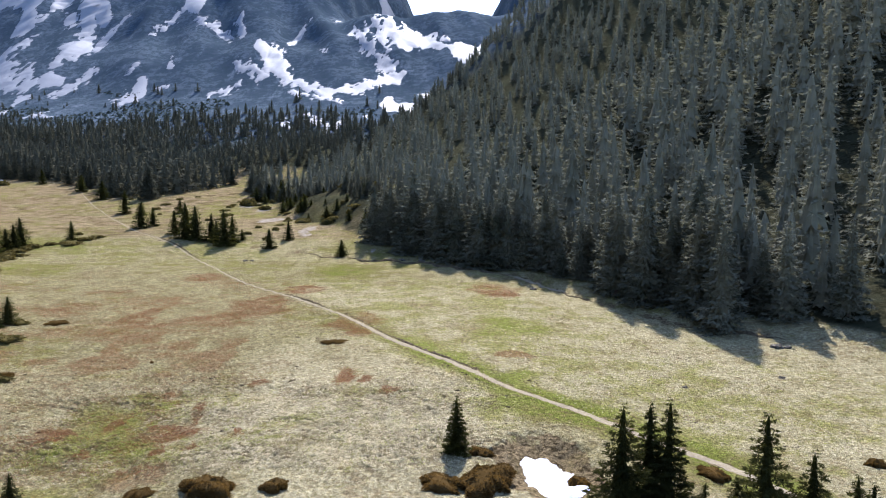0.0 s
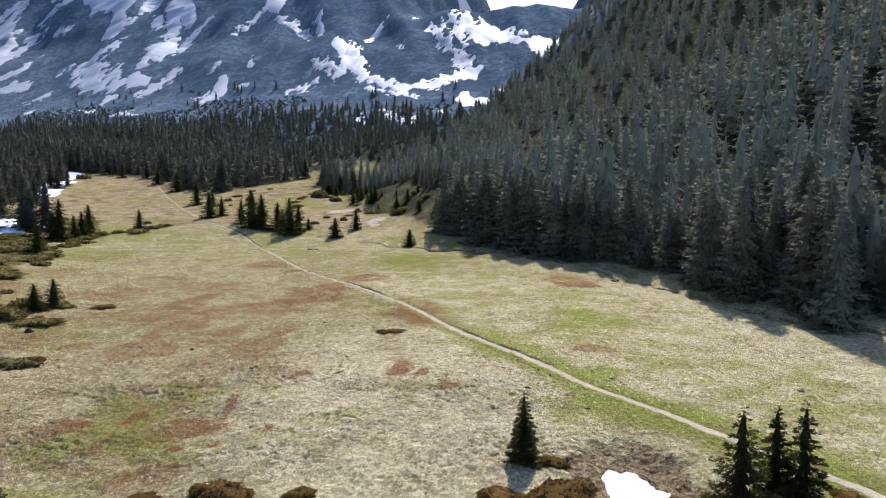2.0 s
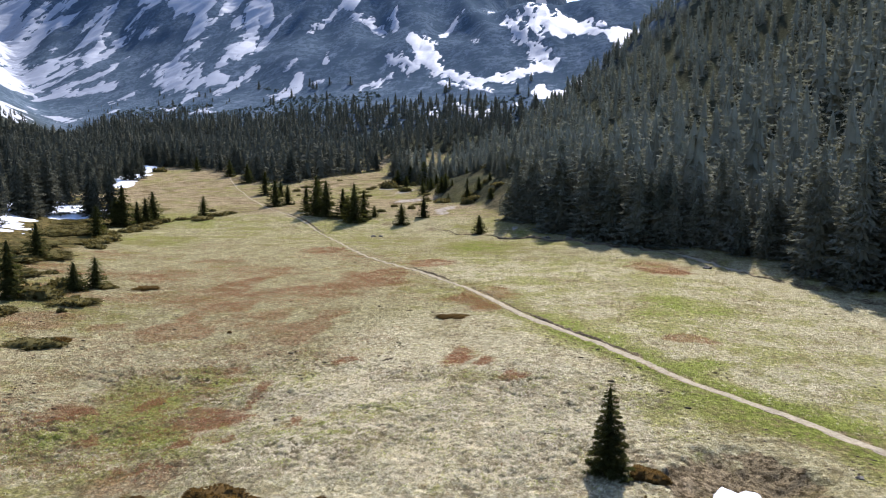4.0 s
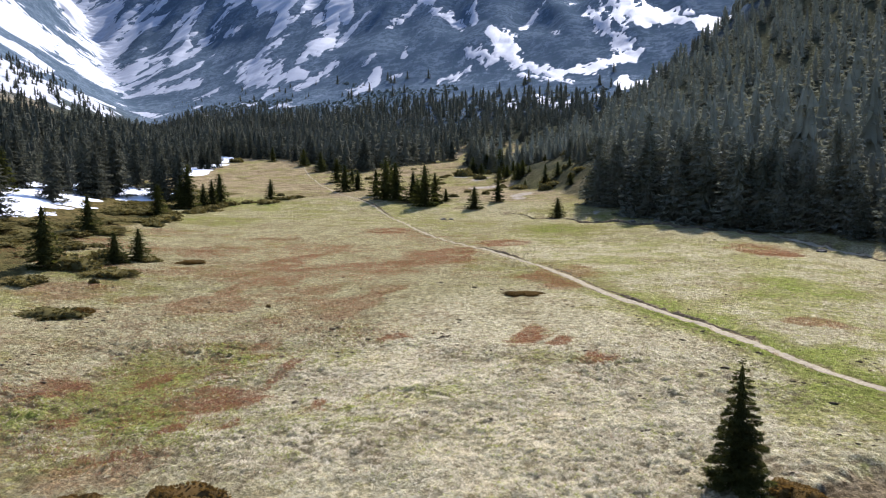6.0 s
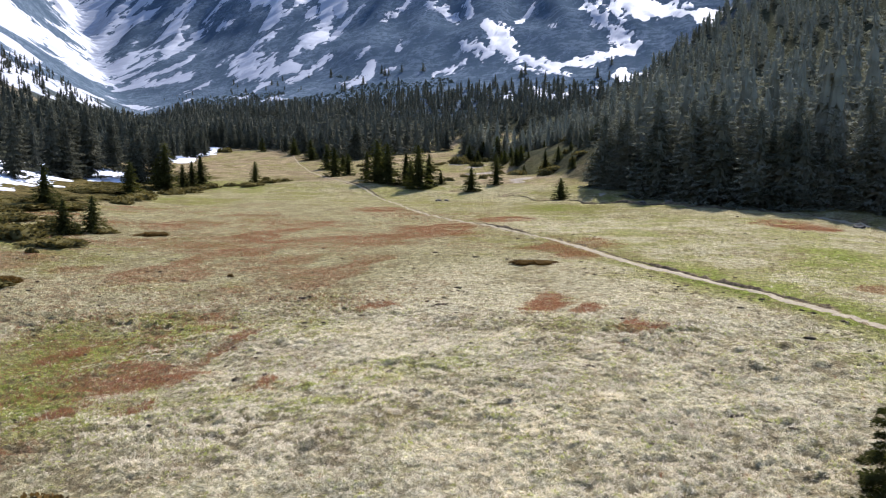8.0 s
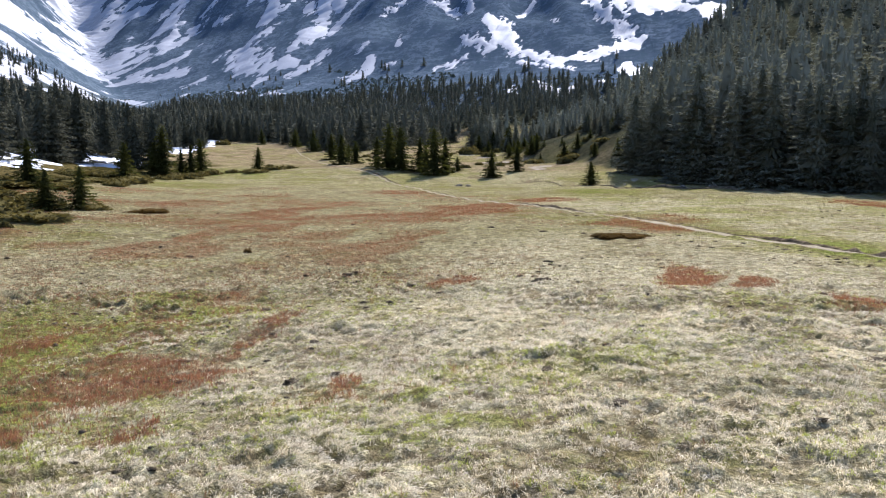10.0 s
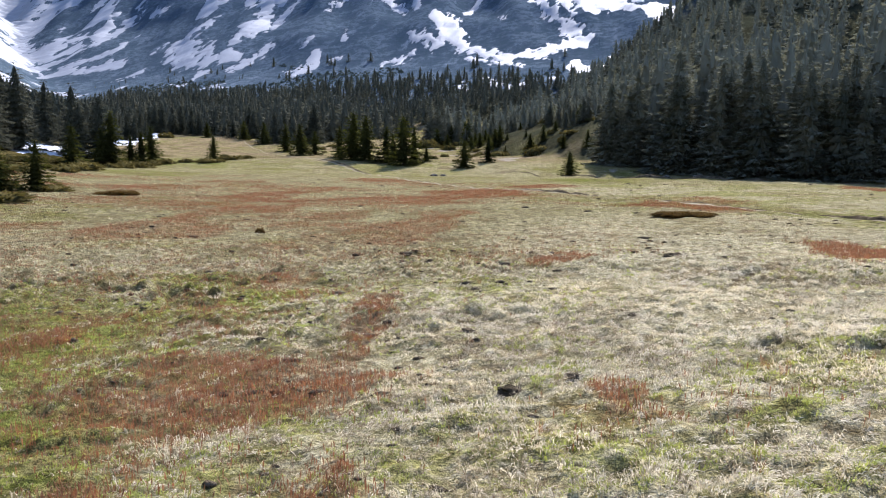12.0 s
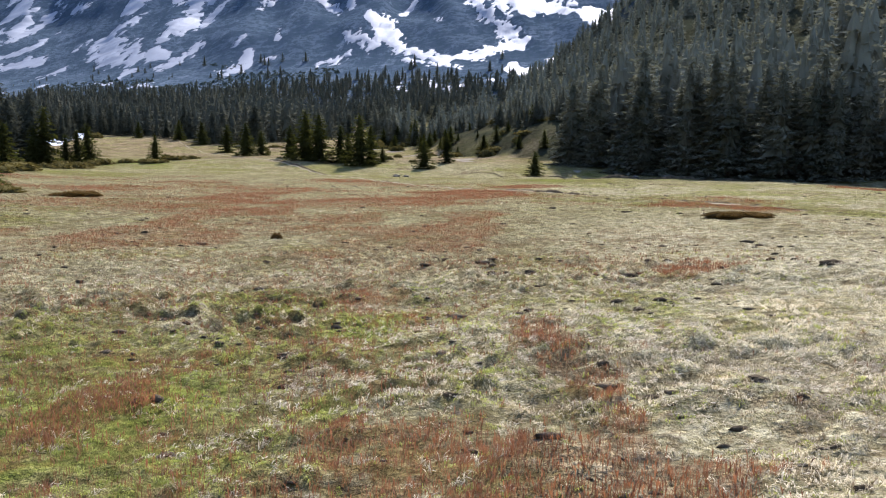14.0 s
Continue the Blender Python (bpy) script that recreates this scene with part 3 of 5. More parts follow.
def split(quads):
    return np.concatenate([quads[:, [0, 1, 2]], quads[:, [0, 2, 3]]])


def spread(start, lo, hi, end_lo, end_hi, step, grow, most):
    """Coordinates that lie step apart from lo to hi and ever wider outside."""
    mid = list(np.arange(lo, hi, step))
    for end, sign in ((end_hi, 1), (end_lo, -1)):
        s, v, out = step, (mid[-1] if sign > 0 else mid[0]), []
        while sign * (end - v) > 0:
            s = min(s * grow, most)
            v += sign * s
            out.append(v)
        mid = mid + out if sign > 0 else out[::-1] + mid
    return np.array(mid)


# ---- ground ----
GX = spread(0, -34, 1, -1400, 900, 0.12, 1.055, 13.0)
GY = spread(0, 60, 78, -250, 1900, 0.115, 1.05, 12.0)


def blot(x, y, patches, soft=0.5):
    out = np.zeros(np.shape(x))
    for px, py, rx, ry in patches:
        out = np.maximum(out, ease(1.32, 0.45, np.hypot((x - px) / rx, (y - py) / ry)))
    return out


def masks(x, y):
    w = 1.2 * rough(x, y, 3.0, 61), 1.2 * rough(x, y, 3.0, 62)
    v = 0.5 * rough(x, y, 0.9, 161) + 0.25 * rough(x, y, 0.35, 163), 0.5 * rough(x, y, 0.9, 162) + 0.25 * rough(x, y, 0.35, 164)
    red = np.maximum(1.15 * blot(x + w[0], y + w[1], RED_PATCHES), 0.95 * blot(x + v[0], y + v[1], MORE_RED))
    red = red + (0.30 + 1.1 * cloudy(x, y * 1.3, 11, 63)) * ease(72, 92, y) * ease(180, 135, y) * ease(2, -22, x + 0.3 * (y - 80)) + 0.28 * cloudy(x, y * 1.4, 5, 60, 3)
    trail, _ = along(x, y, TRAIL)
    beyond = ease(-3, 6, x - np.interp(y, [p[1] for p in TRAIL], [p[0] for p in TRAIL]))
    corner = ease(-19, -27, x + 0.25 * (y - 66)) * ease(92, 74, y)
    red = red + 0.36 * corner + 0.12 * ease(-8, -20, x + 0.2 * (y - 66)) * ease(130, 100, y)
    near = ease(-38, -31, x) * ease(-3, -9, x) * ease(57, 62, y) * ease(90, 76, y)
    green = 0.5 * blot(x + w[0], y + w[1], GREEN_PATCHES) + 0.34 * cloudy(x, y, 19, 64, 2) + 0.34 * cloudy(x, y * 1.4, 7, 49, 3) + 1.0 * np.exp(-((trail / 2.6) ** 2)) * ease(118, 88, y) + 0.5 * (1 - beyond) * ease(7, 2, trail) * ease(2, 7, x) * ease(88, 72, y) + 0.06
    green = green + 0.11 * beyond + 0.16 * corner + 0.08 * ease(105, 150, y) + 0.2 * near - 0.08 * ease(-24, -14, x) * ease(6, -4, x) * ease(100, 80, y)
    stream, _ = along(x, y, STREAM)
    pit = np.hypot((x - 8.4) / 4.2, (y - 57.8) / 6.4)
    bare = np.maximum(ease(1.5, 0.6, stream + 0.8 * rough(x, y, 5, 57)) * 0.7, ease(1.15, 0.75, pit + 0.2 * rough(x, y, 1.4, 65)))
    bare = np.maximum(bare, 0.55 * ease(1.3, 0.5, trail + 0.5 * rough(x, y, 2.0, 66)))
    return np.clip(red, 0, 1), np.clip(green, 0, 1), np.clip(bare, 0, 1)


def make_land():
    x, y = np.meshgrid(GX, GY)
    z = land(x, y) + relief(x, y)
    me = mesh_of("ground", np.stack([x, y, z], -1).reshape(-1, 3), split(grid_faces(len(GX), len(GY))), GROUND, True)
    xf, yf = x.ravel(), y.ravel()
    red, green, bare = masks(xf, yf)
    give(me, "red", red), give(me, "green", green), give(me, "bare", bare)
    # hollows between hummocks, where litter and painted shade go
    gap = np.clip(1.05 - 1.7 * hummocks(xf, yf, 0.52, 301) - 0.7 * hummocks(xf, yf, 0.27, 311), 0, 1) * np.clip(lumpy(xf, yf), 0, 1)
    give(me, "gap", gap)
    give(me, "scar", blot(xf + 2.5 * rough(xf, yf, 5, 165), yf + 9 * cloudy(xf, yf, 9, 166, 3), SCARS))
    yp = up_valley(xf, yf)
    right, left = right_of_edge(xf, yf), left_of_edge(xf, yf)
    outside = np.interp(yf, [60, 95, 114, 145, 170, 203, 217, 228, 400], [-45, -61, -72, -87, -97, -107, -104, -140, -260]) - xf
    wood_and_shade = ease(15, 24, right + 4 * rough(xf, yf, 9, 67) - 26 * spur(xf, yf)) * ease(-40, 10, past_ridge(xf, yf))
    # flank of the nose: shade painted with the forest floor's dark tone
    wood_and_shade = np.maximum(wood_and_shade, (0.63 + 0.16 * cloudy(xf, yf, 6, 71, 2)) * ease(0, 16, beside_edge(xf, yf)) * ease(122, 96, beside_edge(xf, yf)) * ease(4, 10, right + 4 * rough(xf, yf, 7, 70)))
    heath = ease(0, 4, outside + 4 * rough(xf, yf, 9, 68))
    wood_and_shade = np.maximum(wood_and_shade, heath * ease(4, 16, left) * ease(120, 80, left))
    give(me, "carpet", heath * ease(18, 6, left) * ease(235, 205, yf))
    wood_and_shade = np.maximum(wood_and_shade, ease(385, 410, yp + 12 * rough(xf, yf, 40, 68)))
    give(me, "wood_and_shade", wood_and_shade)
    beyond = ease(-2, 5, xf - np.interp(yf, [p[1] for p in TRAIL], [p[0] for p in TRAIL])) * ease(175, 125, yf)
    give(me, "pale", np.maximum(0.55 - 0.2 * ease(80, 96, yf) * ease(2, -8, xf) * ease(200, 150, yf), 0.85 * beyond + (1 - beyond) * ease(-30, -12, xf + 5 * rough(xf, yf, 9, 56)) * ease(112, 86, yf + 6 * rough(xf, yf, 11, 58)) * ease(14, 4, xf)))
    give(me, "dry", ease(188, 228, yf + 10 * rough(xf, yf, 14, 59)))
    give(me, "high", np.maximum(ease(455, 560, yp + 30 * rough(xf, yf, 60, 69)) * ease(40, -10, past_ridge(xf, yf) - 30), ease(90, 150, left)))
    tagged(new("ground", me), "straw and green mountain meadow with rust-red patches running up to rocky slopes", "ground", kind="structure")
    return z


GZ = make_land()


def on_ground(x, y):
    """Height of the ground's mesh."""
    x, y = np.asarray(x, float), np.asarray(y, float)
    i = np.clip(np.searchsorted(GX, x) - 1, 0, len(GX) - 2)
    j = np.clip(np.searchsorted(GY, y) - 1, 0, len(GY) - 2)
    u, v = (x - GX[i]) / (GX[i + 1] - GX[i]), (y - GY[j]) / (GY[j + 1] - GY[j])
    a, b, c, d = GZ[j, i], GZ[j, i + 1], GZ[j + 1, i + 1], GZ[j + 1, i]
    return np.where(u >= v, a + u * (b - a) + v * (c - b), a + v * (d - a) + u * (c - d))


# ---- trail ----
def ribbon(line, step):
    """Points along a smoothed polyline, with their sideways directions."""
    pts = np.array(line, float)
    t = np.arange(len(pts))
    fine = np.linspace(0, len(pts) - 1, 60 * len(pts))
    c = np.stack([np.interp(fine, t, pts[:, k]) for k in (0, 1)], -1)
    kernel = np.hanning(61) / np.hanning(61).sum()
    c = np.stack([np.convolve(np.pad(c[:, k], 30, "edge"), kernel, "valid") for k in (0, 1)], -1)
    s = np.r_[0, np.cumsum(np.hypot(*np.diff(c, axis=0).T))]
    at = np.arange(0, s[-1], step)
    c = np.stack([np.interp(at, s, c[:, k]) for k in (0, 1)], -1)
    way = np.gradient(c, axis=0)
    way /= np.linalg.norm(way, axis=1, keepdims=True)
    return c, np.stack([-way[:, 1], way[:, 0]], -1), at


def make_trail():
    c, side, s = ribbon(TRAIL, 0.5)
    across = np.linspace(-1, 1, 7)
    half = np.interp(c[:, 1], [60, 85, 130, 220], [0.58, 0.5, 0.34, 0.24]) + 0.06 * rough(s, 0 * s, 5, 71) + 0.05 * rough(s, 0 * s, 1.3, 72)
    off = across[None] * half[:, None] + (0.05 * rough(s, 0 * s + 9, 1.7, 73))[:, None]
    x, y = c[:, :1] + side[:, :1] * off, c[:, 1:] + side[:, 1:] * off
    z = on_ground(x, y) + 0.05 - 0.09 * np.abs(across[None]) ** 4 + 0.015 * rough(x, y, 0.5, 74)
    me = mesh_of("trail", np.stack([x, y, z], -1).reshape(-1, 3), grid_faces(7, len(c)), PATH_MAT, True)
    tagged(new("trail", me), "pale trodden gravel footpath winding through the meadow", "path", kind="structure")


make_trail()


def make_trail_edge():
    """The low swelling of turf along the other side of the sunken trail."""
    c, side, s = ribbon(TRAIL, 0.5)
    keep = (c[:, 1] > 60) & (c[:, 1] < 135)
    c, side, s = c[keep], side[keep], s[keep]
    across = np.linspace(-1, 1, 7)
    fade = ease(60, 64, c[:, 1]) * ease(135, 125, c[:, 1])
    off = 1.05 + 0.5 * across[None] + (0.1 * rough(s, 0 * s + 6, 1.9, 44))[:, None]
    x, y = c[:, :1] + side[:, :1] * off, c[:, 1:] + side[:, 1:] * off
    z = on_ground(x, y) - 0.02 + (0.11 * (1 - across[None] ** 2) * (0.8 + 0.4 * rough(x, y, 0.8, 45))) * fade[:, None]
    me = mesh_of("trail_edge", np.stack([x, y, z], -1).reshape(-1, 3), grid_faces(7, len(c)), GROUND, True)
    red, green, _ = masks(x.ravel(), y.ravel())
    give(me, "red", red), give(me, "green", green), give(me, "pale", 0.6 + 0 * red)
    tagged(new("trail_edge", me), "swollen green turf edge along the footpath", "path edge", kind="structure")


make_trail_edge()


def make_trail_bank():
    """The low dark undercut of turf along one side of the trail."""
    c, side, s = ribbon(TRAIL, 0.4)
    keep = (c[:, 1] > 82) & (c[:, 1] < 215)
    c, side, s = c[keep], side[keep], s[keep]
    across = np.linspace(-1, 1, 5)
    show = np.clip(0.8 + 1.2 * cloudy(s, 0 * s, 14, 75, 2), 0.1, 1)
    off = -0.66 + across[None] * (0.08 + 0.17 * show)[:, None] + (0.14 * rough(s, 0 * s + 4, 1.5, 76) + 0.1 * rough(s, 0 * s + 8, 0.5, 79))[:, None]
    x, y = c[:, :1] + side[:, :1] * off, c[:, 1:] + side[:, 1:] * off
    z = on_ground(x, y) + 0.15 * (1 - across[None] ** 2) * show[:, None] * (1 + 0.9 * rough(x, y, 0.45, 78)) - 0.03
    me = mesh_of("trail_bank", np.stack([x, y, z], -1).reshape(-1, 3), grid_faces(5, len(c)), EARTH, True)
    tagged(new("trail_bank", me), "dark undercut turf edge beside the footpath", "path edge", kind="structure")


make_trail_bank()


def make_stream_bank(name, label, line, off_by, half, tall, seed, material):
    """A broken strip along the brook, such as an undercut bank or a gravel bar."""
    c, side, s = ribbon(line, 0.5)
    across = np.linspace(-1, 1, 6)
    show = np.clip(0.2 + 2.2 * cloudy(s, 0 * s, 17, seed, 3), 0, 1)
    off = off_by + across[None] * (half * show)[:, None] + (0.5 * rough(s, 0 * s, 3.5, seed + 5))[:, None]
    x, y = c[:, :1] + side[:, :1] * off, c[:, 1:] + side[:, 1:] * off
    z = on_ground(x, y) + (tall * (1 - across[None] ** 2) * show[:, None]) * (1 + 0.5 * rough(x, y, 0.9, seed + 6)) - 0.05
    me = mesh_of(name, np.stack([x, y, z], -1).reshape(-1, 3), grid_faces(6, len(c)), material, True)
    tagged(new(name, me), label, "stream bank", kind="structure")


make_stream_bank("stream_bank", "dark undercut earth bank of a small brook", STREAM[1:8], -0.9, 0.55, 0.4, 77, EARTH)
make_stream_bank("gravel_bar", "pale gravel bar in a small brook", STREAM[3:7], 0.3, 0.6, 0.12, 79, PATH_MAT)


# ---- snow ----
def snow_patch(line, label, cell, squeeze, thick, group, wild=1.0, material=SNOW):
    """A patch of old snow along a line of x, y, half width; it thins out and dips into the ground at its ragged rim."""
    pts = np.array(line, float)
    m = pts[:, 2].max() * 1.7 + 2 * cell
    xs = np.arange(pts[:, 0].min() - m, pts[:, 0].max() + m, cell)
    ys = np.arange(pts[:, 1].min() - m / squeeze, pts[:, 1].max() + m / squeeze, cell)
    x, y = np.meshgrid(xs, ys)
    size = pts[:, 2].mean()
    wx = x + wild * size * 1.1 * cloudy(x, y * squeeze, size * 1.6, 83, 3)
    wy = y * squeeze + wild * size * 1.1 * cloudy(x, y * squeeze, size * 1.6, 84, 3)
    d, w = along(wx, wy, [(p[0], p[1] * squeeze) for p in pts])
    half = np.interp(w, np.linspace(0, 1, len(pts)), pts[:, 2])
    inside = half * 1.05 - d + wild * size * (1.15 * cloudy(x * 1.3 + y * 0.3, y * squeeze * 0.8, size * 1.5, 81, 4) + 0.75 * cloudy(x, y * squeeze, size * 0.42, 87, 3) + 0.4 * rough(x, y * squeeze, max(size * 0.16, 1.4 * cell), 82))
    z = on_ground(x, y) + np.clip(inside / size * 1.6, -1, 1) * thick
    faces = grid_faces(len(xs), len(ys))
    keep = inside.ravel()[faces].max(1) > -0.35 * size
    used = np.unique(faces[keep])
    if len(used) < 4:
        return
    number = np.zeros(x.size, np.int32)
    number[used] = np.arange(len(used))
    verts = np.stack([x, y, z], -1).reshape(-1, 3)[used]
    tagged(new("snow_patch", mesh_of("snow_patch", verts, number[faces[keep]], material, True)), label, "snow", group)


SNOW_WEST = [[(x, y, w * 2.0) for x, y, w in line] if line[0][1] < 450 else line for line in SNOW_WEST]
SNOW_BOWL = [[(x, y, w * 2.0) for x, y, w in line] if line[0][1] < 450 else line for line in SNOW_BOWL]
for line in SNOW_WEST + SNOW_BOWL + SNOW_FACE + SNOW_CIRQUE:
    snow_patch(line, "ragged field of old snow lying in a mountain gully", 1.8, 0.45, 0.5, "snow fields on the mountain", 1.2, SHADED_FIRN)
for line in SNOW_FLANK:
    snow_patch(line, "broad slope of old snow dotted with small spruces above the forest", 1.5, 0.8, 0.6, "snow fields on the mountain", 1.25, SHADED_FIRN)
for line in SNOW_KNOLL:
    snow_patch(line, "small remnant of old snow on the dark slope", 1.3, 0.5, 0.45, "snow fields on the mountain", 1.7, SHADED_FIRN)
for line in SNOW_BANKS:
    snow_patch([(x, y, 1.75 * w) for x, y, w in line], "white bank of old snow under the spruces", 0.6, 0.28, 0.35, "snow banks by the forest", 0.6)
snow_patch([(8.1, 59.6, 1.6), (8.6, 57.4, 1.95), (9.1, 54.8, 2.0)], "bright white patch of old snow in an eroded hollow", 0.2, 1.0, 0.4, "snow banks by the forest", 0.18)


def scattered_snow():
    """The many small snow remnants between the fields, as one mesh."""
    xs, ys = np.arange(-900, 60, 3.2), np.arange(520, 1130, 4.2)
    x, y = np.meshgrid(xs, ys)
    yp = up_valley(x, y)
    west = ease(-420, -640, x)
    fill = -0.385 + 0.2 * west + 0.1 * ease(820, 950, yp) - 0.12 * ease(690, 610, yp) * ease(-380, -220, x) * (1 - west)
    inside = cloudy(x * 1.2 + y * 0.35, y * 0.4, 34, 181, 5) + fill
    z = on_ground(x, y) + np.clip(inside * 8, -1, 1) * 0.5
    faces = grid_faces(len(xs), len(ys))
    keep = inside.ravel()[faces].max(1) > -0.04
    used = np.unique(faces[keep])
    number = np.zeros(x.size, np.int32)
    number[used] = np.arange(len(used))
    me = mesh_of("snow_remnants", np.stack([x, y, z], -1).reshape(-1, 3)[used], number[faces[keep]], SHADED_FIRN, True)
    tagged(new("snow_remnants", me), "scattered small remnants of old snow on the rocky mountain", "snow", kind="stuff")


scattered_snow()

# ---- spruces ----
def spruce_crown(rng, height, radius, count, size, low=0.04, tiers=14, ragged=0.3, droop=0.35, taper=0.82, arms=8):
    """Triangles of a spruce's crown: whorls of drooping branches, each a flat spray of short twigs, thickest towards its tip."""
    whorl = np.repeat(np.arange(tiers), arms)
    lv = low + (1 - low) * np.clip((whorl + rng.uniform(-0.45, 0.45, tiers * arms)) / tiers, 0, 0.985)
    az = (np.tile(np.arange(arms), tiers) + rng.uniform(-0.25, 0.25, tiers * arms)) / arms * 2 * np.pi + 2.4 * whorl
    reach = radius * ((1 - lv) ** taper + 0.006) * (1.06 - ragged * rng.uniform(0, 1, tiers * arms)) * np.where(whorl == 0, 0.85, 1.0)
    share = reach ** 1.35
    b = rng.choice(tiers * arms, count, p=share / share.sum())
    lv, az, reach = lv[b], az[b], reach[b]
    u, v = 0.1 + 0.9 * rng.uniform(0, 1, count) ** 0.52, rng.uniform(-1, 1, count)
    sag = np.interp(lv, [0, 0.55, 0.85, 1.0], [droop, 0.7 * droop, 0.2 * droop, -0.6])
    out = np.stack([np.cos(az), np.sin(az), 0 * az], -1)
    side = np.stack([-np.sin(az), np.cos(az), 0 * az], -1)
    up = np.array([0, 0, 1.0])
    z = lv * height - reach * (sag * u - 0.45 * sag * u * u) - np.abs(rng.normal(0, 0.05, count)) * reach
    at = out * (reach * u)[:, None] + side * (0.38 * reach * v * (1.05 - 0.65 * u))[:, None] + up * np.maximum(z, 0.01 * height)[:, None]
    yaw, pitch = np.sign(v) * rng.uniform(0.1, 1.0, count), rng.normal(0.0, 0.33, count) - 0.3 * sag
    way = (out * np.cos(yaw)[:, None] + side * np.sin(yaw)[:, None]) * np.cos(pitch)[:, None] + up * np.sin(pitch)[:, None]
    flat = side * np.cos(yaw)[:, None] - out * np.sin(yaw)[:, None] + up * rng.normal(0, 0.45, count)[:, None]
    long = (size * rng.uniform(0.6, 1.35, count) * np.interp(lv, [0, 0.85, 1], [1, 0.8, 0.55]))[:, None]
    return np.stack([at - flat * long * 0.23, at + flat * long * 0.23, at + way * long], 1)


def spruce_skirts(rng, height, radius, tiers, sides, low=0.03, fall=0.66):
    """Triangles of a crown seen from afar: drooping jagged skirts one above the other."""
    tris = []
    a = np.arange(sides) / sides * 2 * np.pi
    for k in range(tiers):
        top = low + (1 - low) * min(1.0, (k + 1.9) / tiers)
        foot = low + (1 - low) * k / tiers
        r = radius * ((1 - foot) ** fall + 0.05) * (0.8 if k == 0 else 1.0)
        turn = rng.uniform(0, 1)
        rim_r = r * rng.uniform(0.6, 1.15, sides)
        rim_z = height * (foot + rng.uniform(-0.35, 0.35, sides) / tiers * 0.8)
        rim = np.stack([rim_r * np.cos(a + turn), rim_r * np.sin(a + turn), rim_z], -1)
        m = a + turn + np.pi / sides
        notch_r = r * rng.uniform(0.45, 0.72, sides)
        notch = np.stack([notch_r * np.cos(m), notch_r * np.sin(m), height * (foot + 0.3 / tiers) + 0 * m], -1)
        peak = np.tile([0.0, 0.0, height * top], (sides, 1))
        tris += [np.stack([peak, rim, notch], 1), np.stack([peak, notch, np.roll(rim, -1, 0)], 1)]
    return np.concatenate(tris)


def spruce_trunk(height, thick, sides=7):
    t = np.array([0, 0.04, 0.3, 0.65, 0.97])
    r = thick * np.array([1.5, 1.0, 0.75, 0.4, 0.05])
    a = np.arange(sides) / sides * 2 * np.pi
    x, y = np.cos(a)[None] * r[:, None], np.sin(a)[None] * r[:, None]
    z = np.repeat((t * height - 0.3 * (t == 0))[:, None], sides, 1)
    faces = [[j * sides + i, j * sides + (i + 1) % sides, (j + 1) * sides + (i + 1) % sides, (j + 1) * sides + i] for j in range(len(t) - 1) for i in range(sides)]
    return np.stack([x, y, z], -1).reshape(-1, 3), np.array(faces)


def loose(tris):
    return tris.reshape(-1, 3), np.arange(len(tris) * 3).reshape(-1, 3)


def part(name, me, parent, label=""):
    ob = new(name, me)
    ob.parent = parent
    return tagged(ob, label)


def spruce(label, seed, height, radius, detail, group, needles, ragged=0.3, droop=0.35, low=0.04, tiers=14, taper=0.82, core=0.5):
    """One spruce at the origin: trunk and crown under an empty at its foot; detail gives the number and length of its twigs."""
    rng = np.random.default_rng(seed)
    top = tagged(new("spruce"), label, "tree", group)
    part("trunk", mesh_of("trunk", *spruce_trunk(height, 0.012 * height + 0.02), BARK, True), top)
    tris = np.concatenate([spruce_crown(rng, height, radius, *detail, low, tiers, ragged, droop, taper), spruce_skirts(rng, 0.94 * height, core * radius, 13, 11, low + 0.01, 0.8)])
    part("crown", mesh_of("crown", *loose(tris), needles), top)
    return top


def stand(top, x, y, turn=0.0, size=1.0, wide=1.0, sink=0.05):
    top.matrix_basis = Matrix.LocRotScale((x, y, float(on_ground(x, y)) - sink), Euler((0, 0, turn)), (size * wide, size * wide, size))
    return top


def place_copy(model, x, y, turn, size, wide, label=""):
    ob = copy_thing(model, Matrix())
    stand(ob, x, y, turn, size, wide)
    return tagged(ob, label)


rng = np.random.default_rng(7)
FINE, MEDIUM = (16000, 0.20), (3600, 0.27)
stand(spruce("dense dark green young spruce standing alone in the meadow", 1, 4.75, 1.34, (34000, 0.095), "", NEEDLES, 0.35, 0.3, 0.03, 17, 0.80, 0.42), 1.5, 59.4)

models = [spruce("dark green spruce with drooping open branches", 10 + k, 8.0, (3.3, 2.8, 2.4)[k], FINE, "spruces by the path", NEEDLES, 0.45, 0.45, (0.04, 0.05, 0.08)[k], (15, 16, 17)[k], 0.95, 0.30) for k in range(3)]
for k, (x, y, h) in enumerate(NEAR_SPRUCES):
    kind = (0, 2, 2, 1, 0, 1, 0, 2, 1, 0)[k]
    if k in (0, 1, 3):
        stand(models[kind], x, y, k, h / 8.0)
    else:
        place_copy(models[kind], x, y, 1.7 * k, h / 8.0, 1.0)

models = [spruce("dark green spruce at the edge of the meadow", 20 + k, 6.0, (2.5, 2.2, 1.95)[k], MEDIUM, "spruces along the meadow", NEEDLES, 0.35, 0.35, 0.02, 13, 0.74, 0.55) for k in range(3)]
for k, (x, y, h) in enumerate(LEFT_SPRUCES + CLUMP_SPRUCES):
    wide = 1.3 if h < 4.6 else 1.08
    if k < 3:
        stand(models[k], x, y, 2.1 * k, h / 6.0, wide)
    else:
        place_copy(models[k % 3], x, y, 2.1 * k, h / 6.0 * (1.15 if k > 11 else 1.0), wide)

